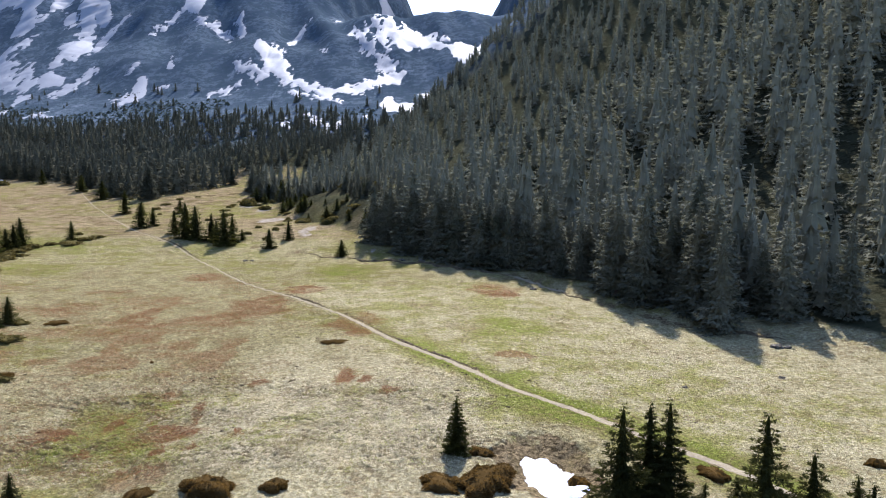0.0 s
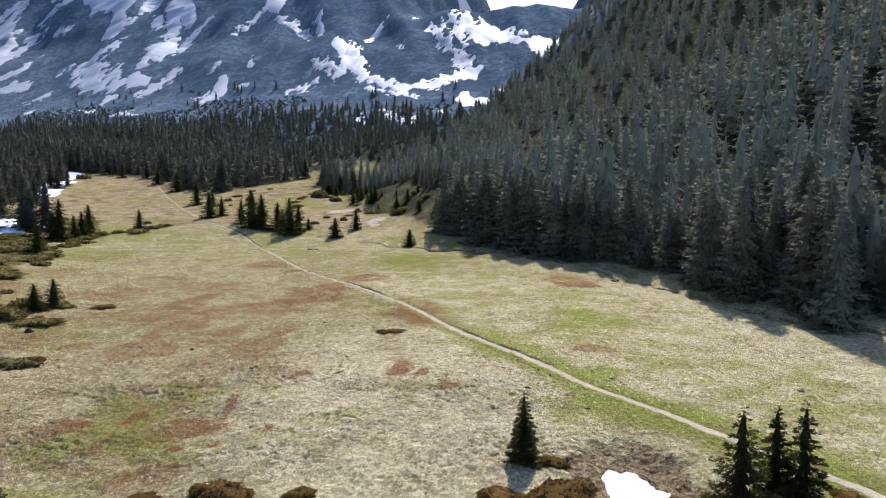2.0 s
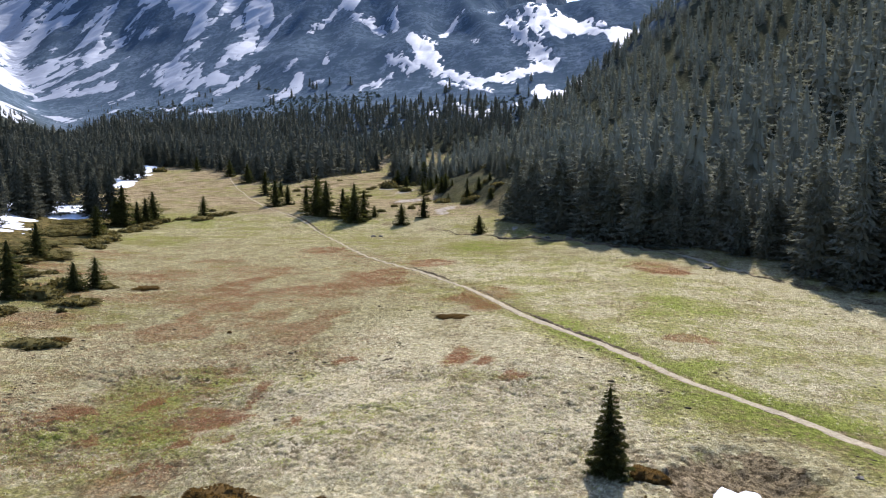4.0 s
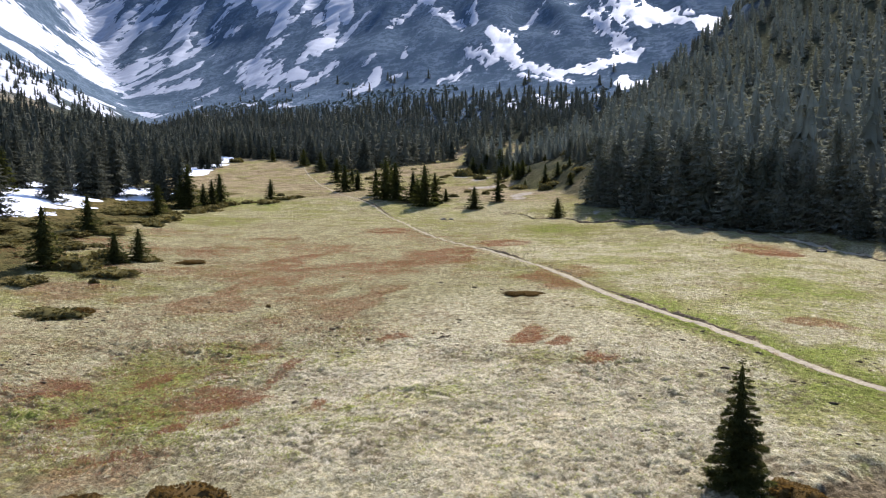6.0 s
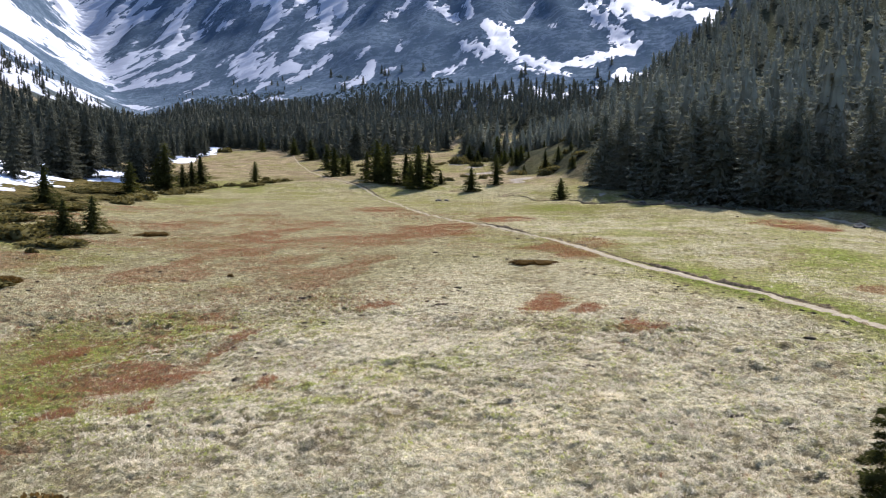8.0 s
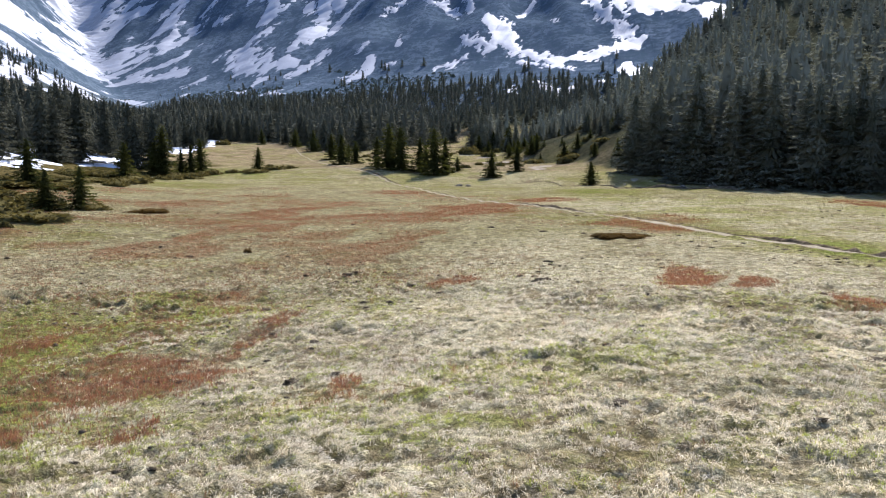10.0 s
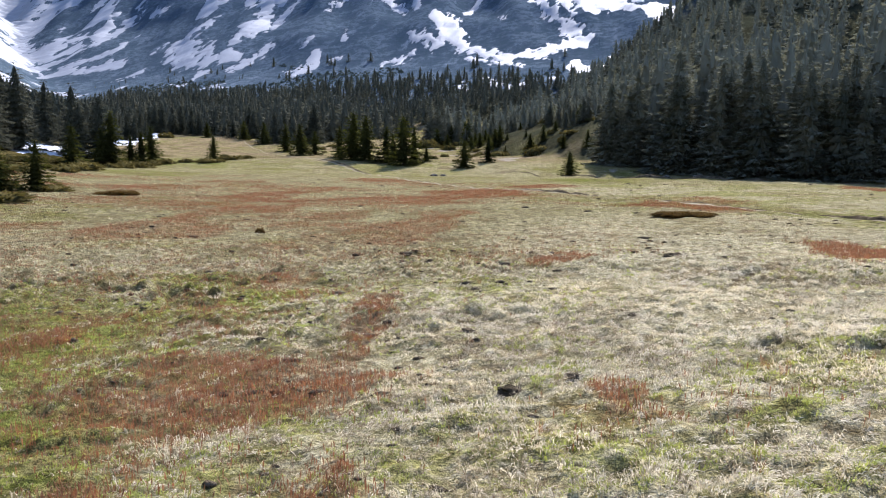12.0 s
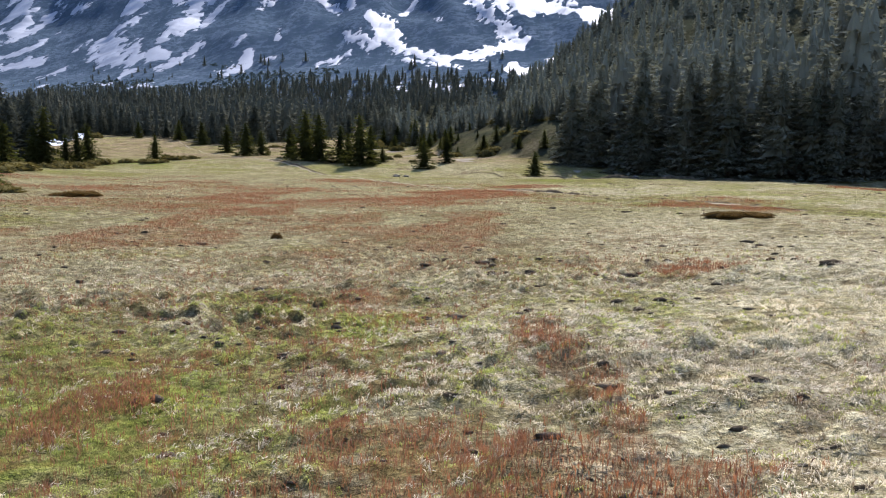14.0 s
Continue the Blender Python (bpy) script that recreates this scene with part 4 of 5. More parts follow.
r = np.random.default_rng(27)
xs, ys = r.uniform(-75, -20, 90), r.uniform(205, 310, 90)
keep = (right_of_edge(xs, ys) > 7) & (right_of_edge(xs, ys) < 30) & (spur(xs, ys) > 0.25)
for k, (x, y) in enumerate(zip(xs[keep], ys[keep])):
    place_copy(models[k % 3], x, y, 1.1 * k, r.uniform(1.8, 5.0) / 6.0, 1.1, "small dark spruce on the grassy slope below the forest")


# ---- forests ----
def scatter(x0, x1, y0, y1, gap, seed):
    """Places about gap metres apart."""
    r = np.random.default_rng(seed)
    x, y = np.meshgrid(np.arange(x0, x1, gap), np.arange(y0, y1, gap))
    x, y = x.ravel(), y.ravel()
    return x + r.uniform(-0.48, 0.48, len(x)) * gap, y + r.uniform(-0.48, 0.48, len(x)) * gap


def in_view(x, y):
    """The part of the valley that lies ahead of the flight."""
    return (y > 60) & (x < 8 + 0.59 * y) & (x > -70 - 0.98 * (y - 60)) & (land(x, y) < 26 + 0.205 * y)


def woods_right():
    x, y = scatter(-90, 330, 70, 640, 8.4, 91)
    fx, fy = scatter(-90, 75, 95, 345, 4.4, 89)
    front = right_of_edge(fx, fy) < 26 + 22 * spur(fx, fy)
    x, y = np.r_[x, fx[front]], np.r_[y, fy[front]]
    d, r = right_of_edge(x, y), past_ridge(x, y)
    edge = 14 + 3.5 * rough(x, y, 11, 92) + 11 * spur(x, y) - 9 * ease(-52, -22, beside_edge(x, y)) * ease(26, 6, beside_edge(x, y))
    keep = (d > edge) & (r > -12) & (d < 280) & in_view(x, y) & ((x < 34) | (y > 113 + 3 * rough(x, y, 9, 90)))
    return x[keep], y[keep], np.minimum(d[keep] - edge[keep], np.where(x[keep] > 34, y[keep] - 106, 99))


def woods_left():
    x, y = scatter(-470, -90, 110, 560, 5.6, 93)
    d = left_of_edge(x, y)
    snowy = np.min([along(x, y * 0.5, [(p[0], p[1] * 0.5) for p in line])[0] for line in SNOW_BANKS], axis=0)
    keep = (snowy > 2.2) & (d > 4 + 5 * rough(x, y, 14, 94)) & ((d < 58 + 22 * rough(x, y, 30, 95)) | (np.random.default_rng(85).uniform(0, 1, len(x)) < 0.4)) & (d < 190) & in_view(x, y)
    return x[keep], y[keep], d[keep]


WOOD_X = [-480, -222, -182, -150, -125, -112, -104, -96, -85, -40, 40]
WOOD_Y = [400, 402, 378, 345, 310, 300, 325, 365, 396, 404, 404]


def woods_mid():
    x, y = scatter(-480, 40, 265, 760, 6.6, 96)
    yp = up_valley(x, y)
    thick = 1.0 - ease(515, 590, yp + 40 * rough(x, y, 45, 87)) * 0.93
    start = np.interp(x, WOOD_X, WOOD_Y) + 7 * rough(x, y, 14, 97)
    r = np.random.default_rng(98).uniform(0, 1, len(x))
    keep = (y > start) & (cloudy(x, y, 34, 86, 2) > -0.42 - 0.6 * ease(25, 5, y - start)) & (yp < 660) & (r < thick) & (past_ridge(x, y) < 15) & (left_of_edge(x, y) < 90) & in_view(x, y)
    return x[keep], y[keep], y[keep] - start[keep]


def plant(places, heights, models, edge_count, stuff_name, label, seed, low, wide=1.0, needles=HAZED_NEEDLES):
    """The front trees as things of their own, the rest joined into one mesh."""
    x, y, depth = places
    r = np.random.default_rng(seed)
    h = r.uniform(*heights, len(x)) * (0.88 + 0.12 * ease(0, 14, depth)) * (1 + 0.15 * rough(x, y, 25, 99))
    h = h * (1 - 0.52 * ease(55, 85, left_of_edge(x, y)))
    h = h * (1 - 0.36 * ease(10, 45, beside_edge(x, y)) * (right_of_edge(x, y) > 10)) * (1 - 0.4 * spur(x, y) * ease(60, 40, right_of_edge(x, y)))
    h = h * (1 - 0.66 * ease(430, 600, up_valley(x, y)) * (right_of_edge(x, y) < 10))
    order = np.argsort(depth)
    for k in order[:edge_count]:
        place_copy(models[k % len(models)], x[k], y[k], r.uniform(0, 6.28), h[k] / 14.0, r.uniform(0.95, 1.25))
    z = on_ground(x, y)
    kinds = []
    for q in range(8):
        g, fat = np.random.default_rng(seed + q), (0.27, 0.24, 0.21, 0.29)[q % 4]
        count, size = (low[2], low[3]) if q < 4 else (int(2.6 * low[2]), 0.56 * low[3])
        kinds.append(np.concatenate([spruce_skirts(g, 0.94, 0.6 * fat, low[0], low[1], 0.03, 0.8), spruce_crown(g, 1.0, fat, count, size, 0.04, 10, 0.4, 0.4, 0.82, 6)]))
    parts, tones = [], []
    for k in order[edge_count:]:
        t, a = kinds[k % 4 + 4 * (np.hypot(x[k], y[k] - 30) < 185)], r.uniform(0, 6.28)
        tones.append(np.full(3 * len(t), r.uniform(0, 1)))
        turned = np.stack([t[..., 0] * math.cos(a) - t[..., 1] * math.sin(a), t[..., 0] * math.sin(a) + t[..., 1] * math.cos(a), t[..., 2]], -1)
        parts.append(turned * h[k] * np.array([wide, wide, 1]) + np.array([x[k], y[k], z[k] - 0.3]))
    if parts:
        me = mesh_of(stuff_name, *loose(np.concatenate(parts)), needles)
        give(me, "tone", np.concatenate(tones))
        tagged(new(stuff_name, me), label, "forest", kind="stuff")


models = [spruce("tall dark spruce at the front of the forest", 30 + k, 14.0, (3.7, 3.3, 2.9, 3.9)[k], (3300, 0.55), "spruces of the forest edge", HAZED_NEEDLES, 0.4, 0.4, 0.03, 19, 0.82, 0.55) for k in range(4)]
for k, (x, y) in enumerate(((39.5, 108.5), (9.5, 171), (1.5, 190), (57, 108))):
    stand(models[k], x, y, k, (1.15, 0.95, 0.9, 1.0)[k])
plant(woods_right(), (11, 22), models, 110, "forest", "dense dark spruce forest covering the steep slope", 101, (5, 6, 250, 0.080), 0.95)
models = [spruce("tall dark spruce in front of the snow banks", 36 + k, 14.0, (4.3, 3.8, 3.4, 4.5)[k], (2500, 0.60), "spruces beside the snow banks", DARK_NEEDLES, 0.4, 0.4, 0.03, 19, 0.8, 0.6) for k in range(4)]
for k, (x, y, h) in enumerate(SNOW_SPRUCES):
    if k < 4:
        stand(models[k], x, y, k, h / 14.0)
    else:
        place_copy(models[k % 4], x, y, 1.3 * k, h / 14.0, 1.1)
plant(woods_left(), (9.5, 14.5), models, 50, "forest", "dark spruce forest beside the snow banks", 111, (5, 6, 230, 0.085), 1.15, DARK_NEEDLES)
plant(woods_mid(), (10.5, 17), models, 24, "forest", "distant spruce forest climbing the valley head", 121, (4, 5, 150, 0.10), 1.2, DARK_NEEDLES)


# ---- dwarf pines and low shrubs ----
def shrub_parts(seed, shoots, length, flat):
    """A knobbly mound of half width 1 and height 1, and the needle shoots that cover it."""
    r = np.random.default_rng(seed)
    n, m = 20, 7
    a, e = np.meshgrid(np.arange(n) / n * 2 * np.pi, np.linspace(0, 1, m) * np.pi / 2)
    def surface(az, el, lift):
        edge = 1 + 0.22 * np.sin(2 * az + seed) + 0.16 * np.sin(5 * az + 2 * seed) + 0.10 * np.sin(9 * az + seed)
        out = edge * np.cos(el) ** flat * lift
        bump = 1 + 0.5 * rough(np.cos(az) * np.cos(el) * 3 + seed, np.sin(az) * np.cos(el) * 3, 0.8, seed)
        return np.stack([out * np.cos(az), out * np.sin(az), np.sin(el) * bump * lift - 0.12], -1)
    core = surface(a, e, 0.86).reshape(-1, 3)
    i = np.arange(n * m).reshape(m, n)
    faces = np.stack([i[:-1], np.roll(i[:-1], -1, 1), np.roll(i[1:], -1, 1), i[1:]], -1).reshape(-1, 4)
    az, el = r.uniform(0, 2 * np.pi, shoots), np.arcsin(r.uniform(0, 1, shoots))
    root = surface(az, el, 0.84)
    go = np.stack([np.cos(az) * np.cos(el) * 0.8, np.sin(az) * np.cos(el) * 0.8, np.sin(el) + 0.5], -1) + r.normal(0, 0.35, (shoots, 3))
    go /= np.linalg.norm(go, axis=1, keepdims=True)
    side = np.cross(go, r.normal(0, 1, (shoots, 3)))
    side /= np.linalg.norm(side, axis=1, keepdims=True)
    reach = (length * r.uniform(0.6, 1.3, shoots))[:, None]
    mid, tip = root + go * reach * 0.5, root + go * reach
    w = reach * 0.22
    tris = np.concatenate([np.stack([root, mid + side * w, tip], 1), np.stack([root, tip, mid - side * w], 1)])
    return core, faces, tris


def shrub(name, label, category, group, seed, needles, shoots=1400, length=0.2, flat=0.6):
    core, faces, tris = shrub_parts(seed, shoots, length, flat)
    top = tagged(new(name), label, category, group)
    part("mound", mesh_of("mound", core, faces, needles, True), top)
    part("foliage", mesh_of("foliage", *loose(tris), needles), top)
    return top


def settle(top, x, y, half, height, turn, deep=1.0):
    top.matrix_basis = Matrix.LocRotScale((x, y, float(on_ground(x, y))), Euler((0, 0, turn)), (half, half * deep, height * 1.25))


models = [shrub("dwarf_pine", "rust-brown dwarf pine mound in the dry grass", "shrub", "dwarf pines in the meadow", 3 + k, PINE, 3400, 0.12) for k in range(3)]
for k, (x, y, half, height) in enumerate(BUSHES):
    ob = models[k] if k < 3 else copy_thing(models[k % 3], Matrix())
    settle(ob, x, y, half, max(height, 0.17), 1.3 * k, 0.8)
field = [shrub("dwarf_pine", "dark olive dwarf pine carpet at the meadow's rim", "shrub", "dwarf pines by the forest", 13 + k, PINE_GREEN, 380, 0.32) for k in range(3)]
for k, (x, y, half, height) in enumerate(LEFT_BUSHES):
    ob = field[k] if k < 3 else copy_thing(field[k % 3], Matrix())
    settle(ob, x, y, half, max(height, 0.35), 1.9 * k, 0.9)
r = np.random.default_rng(17)
xs, ys = scatter(-125, -62, 100, 185, 5.0, 18)
rim = np.interp(ys, [95, 114, 145, 170, 203], [-61, -72, -87, -97, -107])
snowy = np.min([along(xs, ys * 0.28, [(p[0], p[1] * 0.28) for p in line])[0] - 1.9 * max(p[2] for p in line) for line in SNOW_BANKS], axis=0)
xs, ys, rim = xs[snowy > 1.5], ys[snowy > 1.5], rim[snowy > 1.5]
for x, y in zip(xs[(xs < rim - 1.5) & (left_of_edge(xs, ys) < 9)], ys[(xs < rim - 1.5) & (left_of_edge(xs, ys) < 9)]):
    settle(copy_thing(field[r.integers(3)], Matrix()), x, y, r.uniform(2.4, 3.8), r.uniform(0.28, 0.55), r.uniform(0, 6))
c, side, s = ribbon(MEADOW_EDGE[3:], 4.0)
for k in range(len(c)):
    settle(copy_thing(field[k % 3], Matrix()), c[k, 0] + r.normal(0, 0.7), c[k, 1] + r.normal(0, 0.7), r.uniform(1.4, 2.6), r.uniform(0.4, 0.8), r.uniform(0, 6))
xs, ys = scatter(-120, -30, 205, 320, 8.0, 19)
for x, y in list(zip(xs, ys))[::3]:
    trail, _ = along(np.array([x]), np.array([y]), TRAIL)
    if x > -150 + 0.28 * (y - 200) and trail[0] > 9 and right_of_edge(x, y) < 45 and x > -105 + (y - 235) * -0.3:
        settle(copy_thing(field[r.integers(3)], Matrix()), x, y, r.uniform(0.7, 1.8), r.uniform(0.3, 0.7), r.uniform(0, 6))

xs, ys = scatter(-70, 10, 208, 345, 6.8, 28)
d = right_of_edge(xs, ys)
keep = (d > 6 + 3 * rough(xs, ys, 11, 29)) & (d < 40) & (past_ridge(xs, ys) > -10) & (rough(xs, ys, 12, 30) > -0.05)
for x, y in zip(xs[keep], ys[keep]):
    ob = tagged(copy_thing(field[r.integers(2)], Matrix()), "dark olive dwarf pine on the slope below the forest")
    settle(ob, x, y, r.uniform(0.9, 2.2), r.uniform(0.5, 1.2), r.uniform(0, 6))


def thicket():
    """Low scrub on the far slopes, too small to tell apart."""
    r = np.random.default_rng(23)
    x, y = scatter(-620, 30, 440, 900, 4.4, 24)
    yp = up_valley(x, y)
    keep = (yp > 470) & (cloudy(x, y, 60, 25, 3) + 0.25 * rough(x, y, 14, 26) > -0.25 + 0.95 * ease(540, 690, yp)) & (past_ridge(x, y) < 40) & (left_of_edge(x, y) < 60) & (yp < 770)
    x, y = x[keep], y[keep]
    z, n = on_ground(x, y), len(x)
    wide, tall = r.uniform(1.0, 2.6, n), r.uniform(0.4, 1.0, n) * (1 + 1.2 * (r.uniform(0, 1, n) < 0.10))
    parts = []
    for k in range(7):
        a, b = 2 * np.pi * k / 7, 2 * np.pi * (k + 1) / 7
        ra, rb = wide * r.uniform(0.6, 1.2, n), wide * r.uniform(0.6, 1.2, n)
        foot = np.stack([x + ra * math.cos(a), y + ra * math.sin(a), z - 0.5], -1)
        side = np.stack([x + rb * math.cos(b), y + rb * math.sin(b), z - 0.5], -1)
        peak = np.stack([x + 0.3 * wide * math.cos(a), y + 0.3 * wide * math.sin(a), z + tall * r.uniform(0.6, 1.1, n)], -1)
        top = np.stack([x, y, z + tall], -1)
        parts += [np.stack([foot, side, peak], 1), np.stack([side, top, peak], 1)]
    me = mesh_of("scrub", *loose(np.concatenate(parts)), SCRUB)
    tagged(new("scrub", me), "dark dwarf pine scrub dotted over the upper slopes", "scrub", kind="stuff")


thicket()


# ---- rocks and lumps of earth ----
def lump(name, label, category, group, seed, material, rough_by=0.35):
    bm = bmesh.new()
    bmesh.ops.create_icosphere(bm, subdivisions=3, radius=1)
    for v in bm.verts:
        n = noise.fractal(v.co * 1.3 + Vector((seed * 7.1, 0, 0)), 0.9, 2.1, 4)
        v.co *= 1 + rough_by * n
        v.co.z = v.co.z * 0.6 if v.co.z > 0 else v.co.z * 0.3
    me = bpy.data.meshes.new(name)
    bm.to_mesh(me)
    bm.free()
    me.materials.append(material)
    return tagged(new(name, me), label, category, group)


stone = lump("rock", "weathered grey rock lying in the meadow grass", "rock", "rocks in the valley", 1, ROCK)
settle(stone, 26.1, 81.1, 0.3, 0.25, 0)
for k, (x, y, size) in enumerate(((43.5, 99, 0.8), (44.6, 98.6, 0.5), (-43, 176, 0.6), (-41.6, 176.6, 0.5), (38, 85, 0.4), (-3.5, 174, 0.8), (1, 173.4, 0.6), (-8, 177, 0.7), (17, 140, 0.7), (13.9, 62.4, 0.22))):
    settle(copy_thing(stone, Matrix()), x, y, size, size * 0.7, k)
clod = lump("earth_mound", "dark crumbly mound of bare earth in the grass", "earth mound", "earth mounds in the meadow", 5, EARTH, 0.5)
for k, (x, y, size) in enumerate(CLODS):
    settle(clod if k == 0 else copy_thing(clod, Matrix()), x, y, size * 0.8, size * 0.42, 2 * k)


def gap_shade_lumps():
    """Hand-sized dark lumps standing in for shaded gaps between the tussocks, in loose flocks."""
    r = np.random.default_rng(181)
    shapes = []
    for q in range(5):
        bm = bmesh.new()
        bmesh.ops.create_icosphere(bm, subdivisions=1, radius=1)
        bm.verts.ensure_lookup_table()
        shapes.append((np.array([v.co[:] for v in bm.verts]) * r.uniform(0.6, 1.3, (len(bm.verts), 1)), np.array([[v.index for v in f.verts] for f in bm.faces])))
        bm.free()
    x, y = r.uniform(-58, 32, 16000), r.uniform(60, 150, 16000)
    trail, _ = along(x, y, TRAIL)
    flock = np.clip(0.08 + 1.3 * cloudy(x, y * 1.2, 4.0, 182, 3), 0.01, 0.8) * (0.2 + 0.8 * ease(105, 75, y))
    keep = (r.uniform(0, 1, len(x)) < flock) & (trail > 1.2) & (right_of_edge(x, y) < 0) & (np.hypot((x - 8.4) / 4.9, (y - 58.4) / 7.2) > 1.05)
    x, y = x[keep], y[keep]
    z = on_ground(x, y)
    verts, faces, n = [], [], 0
    for k in range(len(x)):
        v, f = shapes[k % 5]
        size, a = min(0.05 * math.exp(r.normal(0.1, 0.45)), 0.16), r.uniform(-0.6, 0.6)
        w = v * np.array([1.7 * size, 0.9 * size, 0.5 * size])
        verts.append(np.stack([w[:, 0] * math.cos(a) - w[:, 1] * math.sin(a) + x[k], w[:, 0] * math.sin(a) + w[:, 1] * math.cos(a) + y[k], w[:, 2] + z[k] + 0.12 * size], -1))
        faces.append(f + n)
        n += len(v)
    tagged(new("shade_lumps", mesh_of("shade_lumps", np.concatenate(verts), np.concatenate(faces), EARTH, True)), "small dark lumps in place of the shaded gaps between the grass tussocks", "earth", kind="stuff")


gap_shade_lumps()


# ---- grass ----
def blades(x, y, length, width, rise, az, lying):
    """Kite-shaped blades: foot, two middle points and a drooping tip."""
    z = on_ground(x, y)
    go = np.stack([np.cos(az), np.sin(az)], -1)
    side = np.stack([-np.sin(az), np.cos(az)], -1)
    foot = np.stack([x, y, z - 0.02], -1)
    run, up = length * np.cos(rise), length * np.sin(rise)
    mid = np.concatenate([np.stack([x, y], -1) + go * (0.5 * run)[:, None], (z + 0.62 * up)[:, None]], 1)
    off = np.concatenate([side * width[:, None], (0.35 * width)[:, None]], 1)
    tip = np.concatenate([np.stack([x, y], -1) + go * run[:, None], (z + up * (1 - lying))[:, None]], 1)
    verts = np.stack([foot, mid + off, tip, mid - off], 1).reshape(-1, 3)
    b = np.arange(len(x)) * 4
    faces = np.stack([np.stack([b, b + 1, b + 3], -1), np.stack([b + 1, b + 2, b + 3], -1)], 1).reshape(-1, 3)
    return verts, faces


def meadow(name, label, count, span, seed, kinds, width, tuft, spread_by, thin, material):
    """Tufts of straw, green blades or red stems over a stretch of the meadow; kinds gives length and rise of each."""
    r = np.random.default_rng(seed)
    x0, x1, y0, y1 = span
    tufts = count // tuft
    tx, ty = r.uniform(x0, x1, tufts), r.uniform(y0, y1, tufts)
    trail, _ = along(tx, ty, TRAIL)
    stream, _ = along(tx, ty, STREAM)
    pit = np.hypot((tx - 8.4) / 4.9, (ty - 58.4) / 7.2)
    hole = cloudy(tx, ty * 1.3, 1.1, 141, 3)
    top = hummocks(tx, ty, 0.52, 301)
    bed = np.clip(lumpy(tx, ty), 0, 1)
    grown = bed * np.clip(0.05 + 2.2 * top, 0, 1) + (1 - bed) * np.clip(0.5 + 1.7 * hole, 0.04, 1)
    keep = (r.uniform(0, 1, tufts) < thin(tx, ty)) & (trail > 0.75) & (stream > 2.0) & (pit > 1.05) & (r.uniform(0, 1, tufts) < grown)
    tx, ty, top, bed = tx[keep], ty[keep], top[keep], bed[keep]
    down = np.arctan2(-(hummocks(tx, ty + 0.04, 0.52, 301) - top), -(hummocks(tx + 0.04, ty, 0.52, 301) - top))
    red, green, _ = masks(tx, ty)
    dice = r.uniform(0, 1, len(tx))
    is_red = dice < np.clip(1.5 * red - 0.45 + 0.5 * cloudy(tx, ty, 1.3, 142, 3), 0.006, 0.75)
    is_green = ~is_red & (r.uniform(0, 1, len(tx)) < np.clip(1.3 * green + 0.7 * cloudy(tx, ty, 0.9, 143, 2), 0.05, 0.8))
    comb = 2.2 + 1.6 * cloudy(tx, ty, 3.0, 144, 2) * np.pi
    comb = np.where(r.uniform(0, 1, len(tx)) < 0.55 * bed, down, comb)
    tone = np.clip(0.46 + 0.32 * ease(-30, -13, tx) - 0.12 * ease(69, 62, ty) * ease(-13, -19, tx) + 0.6 * cloudy(tx, ty, 1.7, 145, 3) + r.normal(0, 0.27, len(tx)), 0, 1)
    tall = 1 + 0.6 * cloudy(tx, ty, 1.2, 146, 2)
    rep = lambda v: np.repeat(v, tuft)
    n = len(tx) * tuft
    rd, gr = rep(is_red), rep(is_green)
    ang, rad = r.uniform(0, 2 * np.pi, n), spread_by * np.sqrt(r.uniform(0, 1, n))
    x, y = rep(tx) + np.cos(ang) * rad, rep(ty) + np.sin(ang) * rad
    az = np.where(r.uniform(0, 1, n) < 0.62, rep(comb) + r.normal(0, 0.45, n), r.uniform(0, 2 * np.pi, n))
    pick = lambda k: np.where(rd, kinds["red"][k], np.where(gr, kinds["green"][k], kinds["straw"][k]))
    ln = pick(0) * rep(tall) * r.uniform(0.55, 1.3, n)
    rise = np.clip(pick(1) + r.normal(0, 0.28, n), 0.05, 1.5)
    wd = width * r.uniform(0.6, 1.3, n) * np.where(rd, 0.55, 1.0)
    verts, faces = blades(x, y, ln, wd, rise, az, np.where(rd, 0.1, np.clip(0.5 + r.normal(0, 0.2, n), 0, 0.9)))
    me = mesh_of(name, verts, faces, material)
    give(me, "red", np.repeat(rd.astype(float), 4))
    give(me, "green", np.repeat(gr.astype(float), 4))
    give(me, "tone", np.repeat(rep(tone), 4))
    tagged(new(name, me), label, "grass", kind="stuff")


def front(x, y):
    """The stretch that is passed nearest."""
    return ease(-38, -31, x) * ease(9, 4, x) * (0.35 + 0.65 * ease(3, -4, x)) * ease(55, 58, y) * ease(86, 78, y) * (0.3 + 0.7 * ease(78, 69, y))


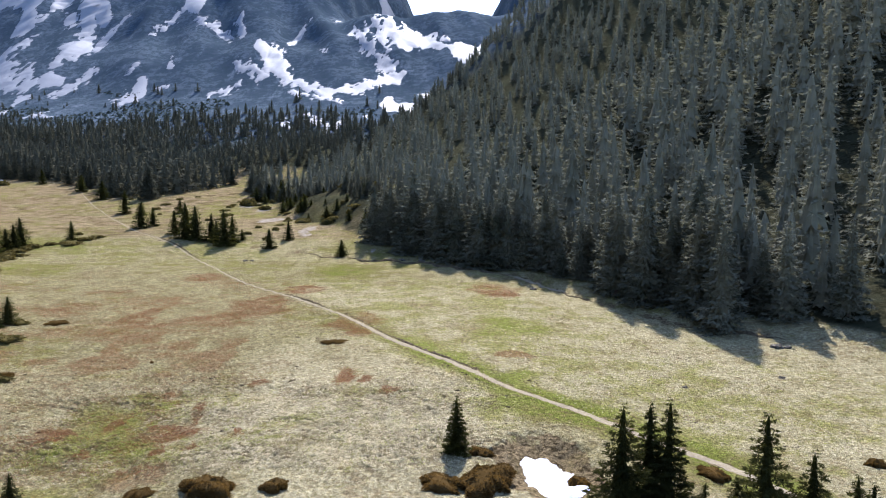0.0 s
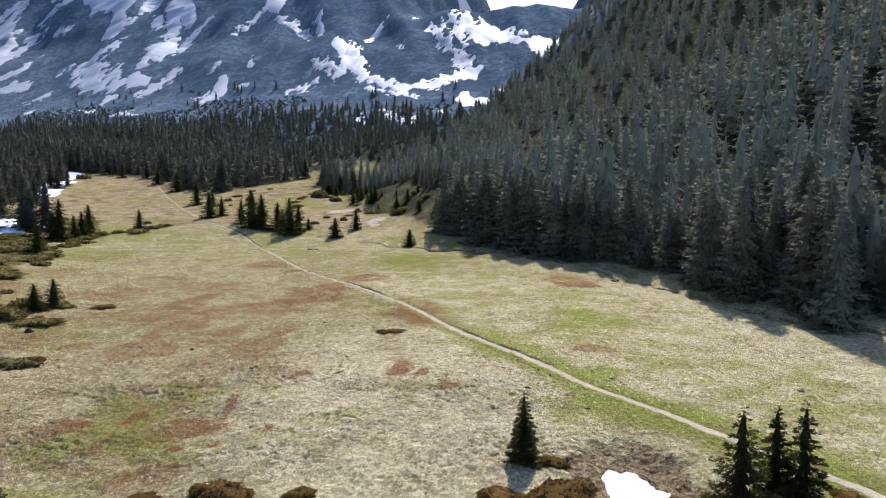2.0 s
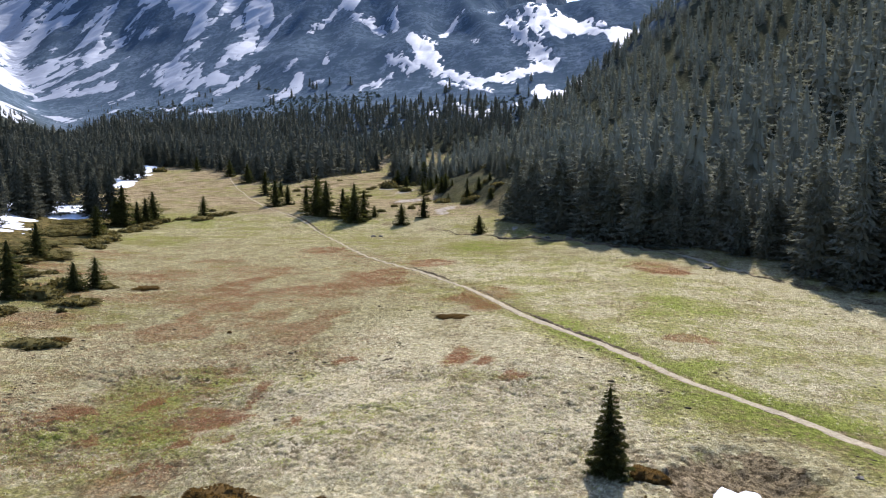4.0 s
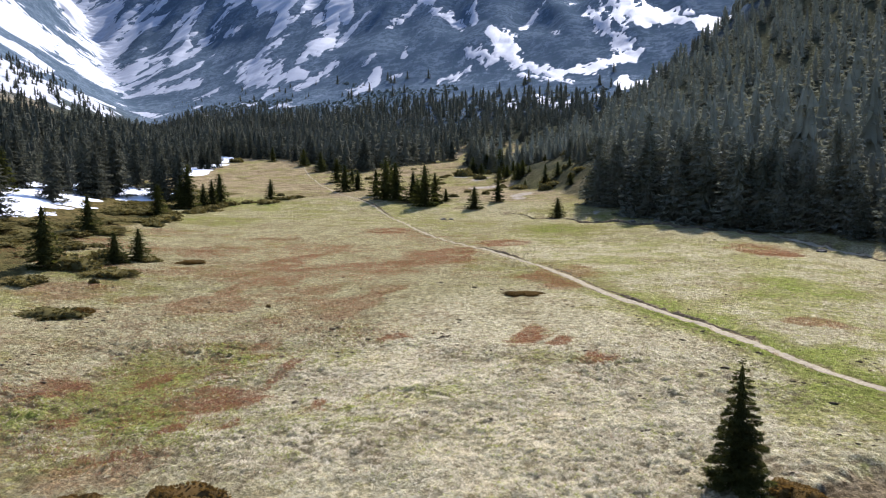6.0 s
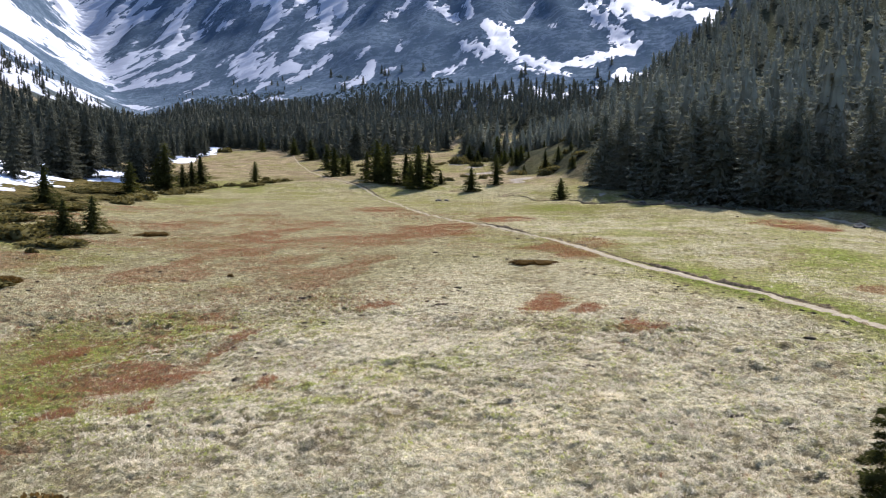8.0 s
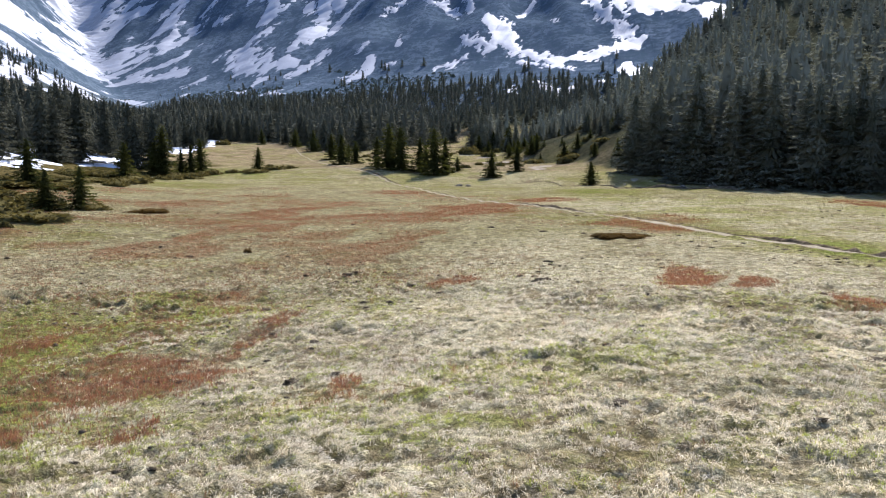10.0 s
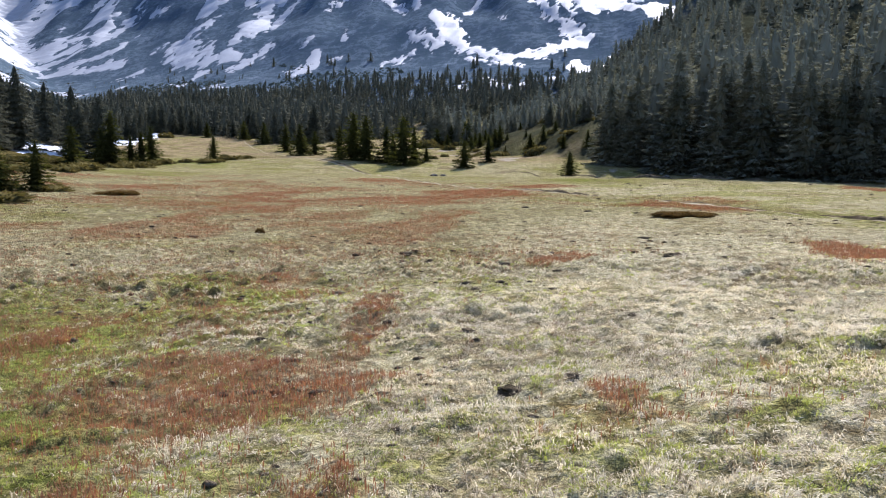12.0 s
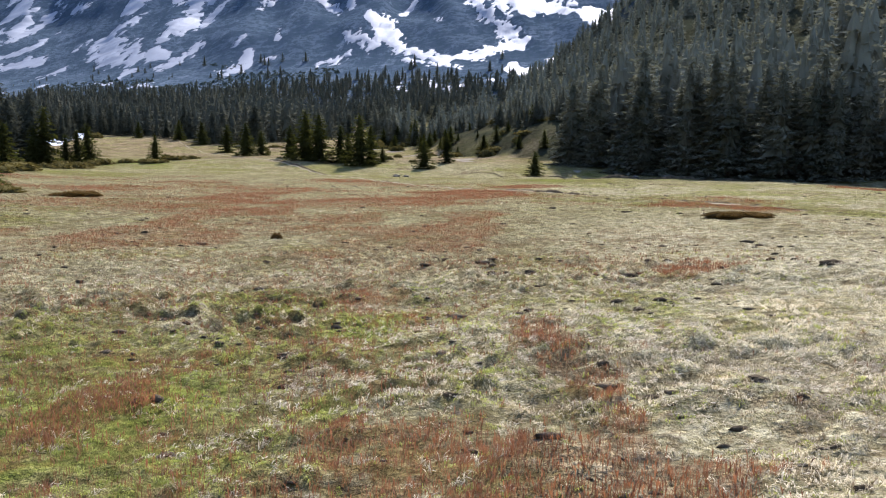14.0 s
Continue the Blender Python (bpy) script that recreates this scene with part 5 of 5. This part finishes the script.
NEAR_KINDS = {"straw": (0.135, 0.5), "green": (0.08, 0.8), "red": (0.15, 1.15)}
FAR_KINDS = {"straw": (0.17, 0.5), "green": (0.11, 0.8), "red": (0.18, 1.2)}
meadow("grass", "matted pale straw and fresh green grass with rust-red sedge", 1700000, (-38, 9, 55, 86), 151, NEAR_KINDS, 0.0042, 11, 0.05, front, GRASS_NEAR)
meadow("grass", "tufts of dry straw grass across the open meadow", 80000, (-70, 30, 48, 125), 152, FAR_KINDS, 0.0055, 7, 0.09,
       lambda x, y: (1 - 0.8 * front(x, y)) * (x > np.interp(y, [40, 60, 95, 118, 150, 185], [-40, -46, -62, -74, -89, -101])) * (right_of_edge(x, y) < 6) * (0.15 + 0.85 * ease(120, 75, y)), GRASS)

meadow("grass", "short tufts of bleached and green grass beyond the footpath", 150000, (2, 36, 62, 108), 153, FAR_KINDS, 0.0085, 6, 0.10,
       lambda x, y: ease(-1, 1, x - np.interp(y, [p[1] for p in TRAIL], [p[0] for p in TRAIL])) * (right_of_edge(x, y) < 4) * (0.3 + 0.7 * ease(105, 75, y)), GRASS)


def sedge():
    """Thin upright stems of rust-red sedge, close together in the red patches only."""
    r = np.random.default_rng(171)
    x, y = r.uniform(-80, 22, 900000), r.uniform(76, 165, 900000)
    nx, ny = r.uniform(-40, -4, 260000), r.uniform(59, 84, 260000)
    x, y = np.r_[x, nx], np.r_[y, ny]
    red, _, _ = masks(x, y)
    fine = np.clip(0.6 + 1.2 * cloudy(x, y, 1.6, 172, 3), 0, 1)
    trail, _ = along(x, y, TRAIL)
    keep = (r.uniform(0, 1, len(x)) < fine * np.maximum(ease(0.40, 1.0, red), (0.16 + 0.24 * ease(69, 62, y) * ease(-13, -19, x)) * ease(0.10, 0.45, red))) & (trail > 0.8) & (right_of_edge(x, y) < 0)
    x, y = x[keep], y[keep]
    n = len(x)
    verts, faces = blades(x, y, r.uniform(0.07, 0.17, n), r.uniform(0.005, 0.009, n) * (1 + 0.8 * ease(85, 115, y)), np.clip(r.normal(1.2, 0.2, n), 0.7, 1.5), r.uniform(0, 2 * np.pi, n), np.full(n, 0.1))
    me = mesh_of("sedge", verts, faces, GRASS)
    give(me, "red", np.ones(4 * n)), give(me, "green", np.zeros(4 * n)), give(me, "tone", np.repeat(r.uniform(0, 1, n), 4))
    tagged(new("sedge", me), "rust-red sedge stems standing in patches of the meadow", "sedge", kind="stuff")


sedge()
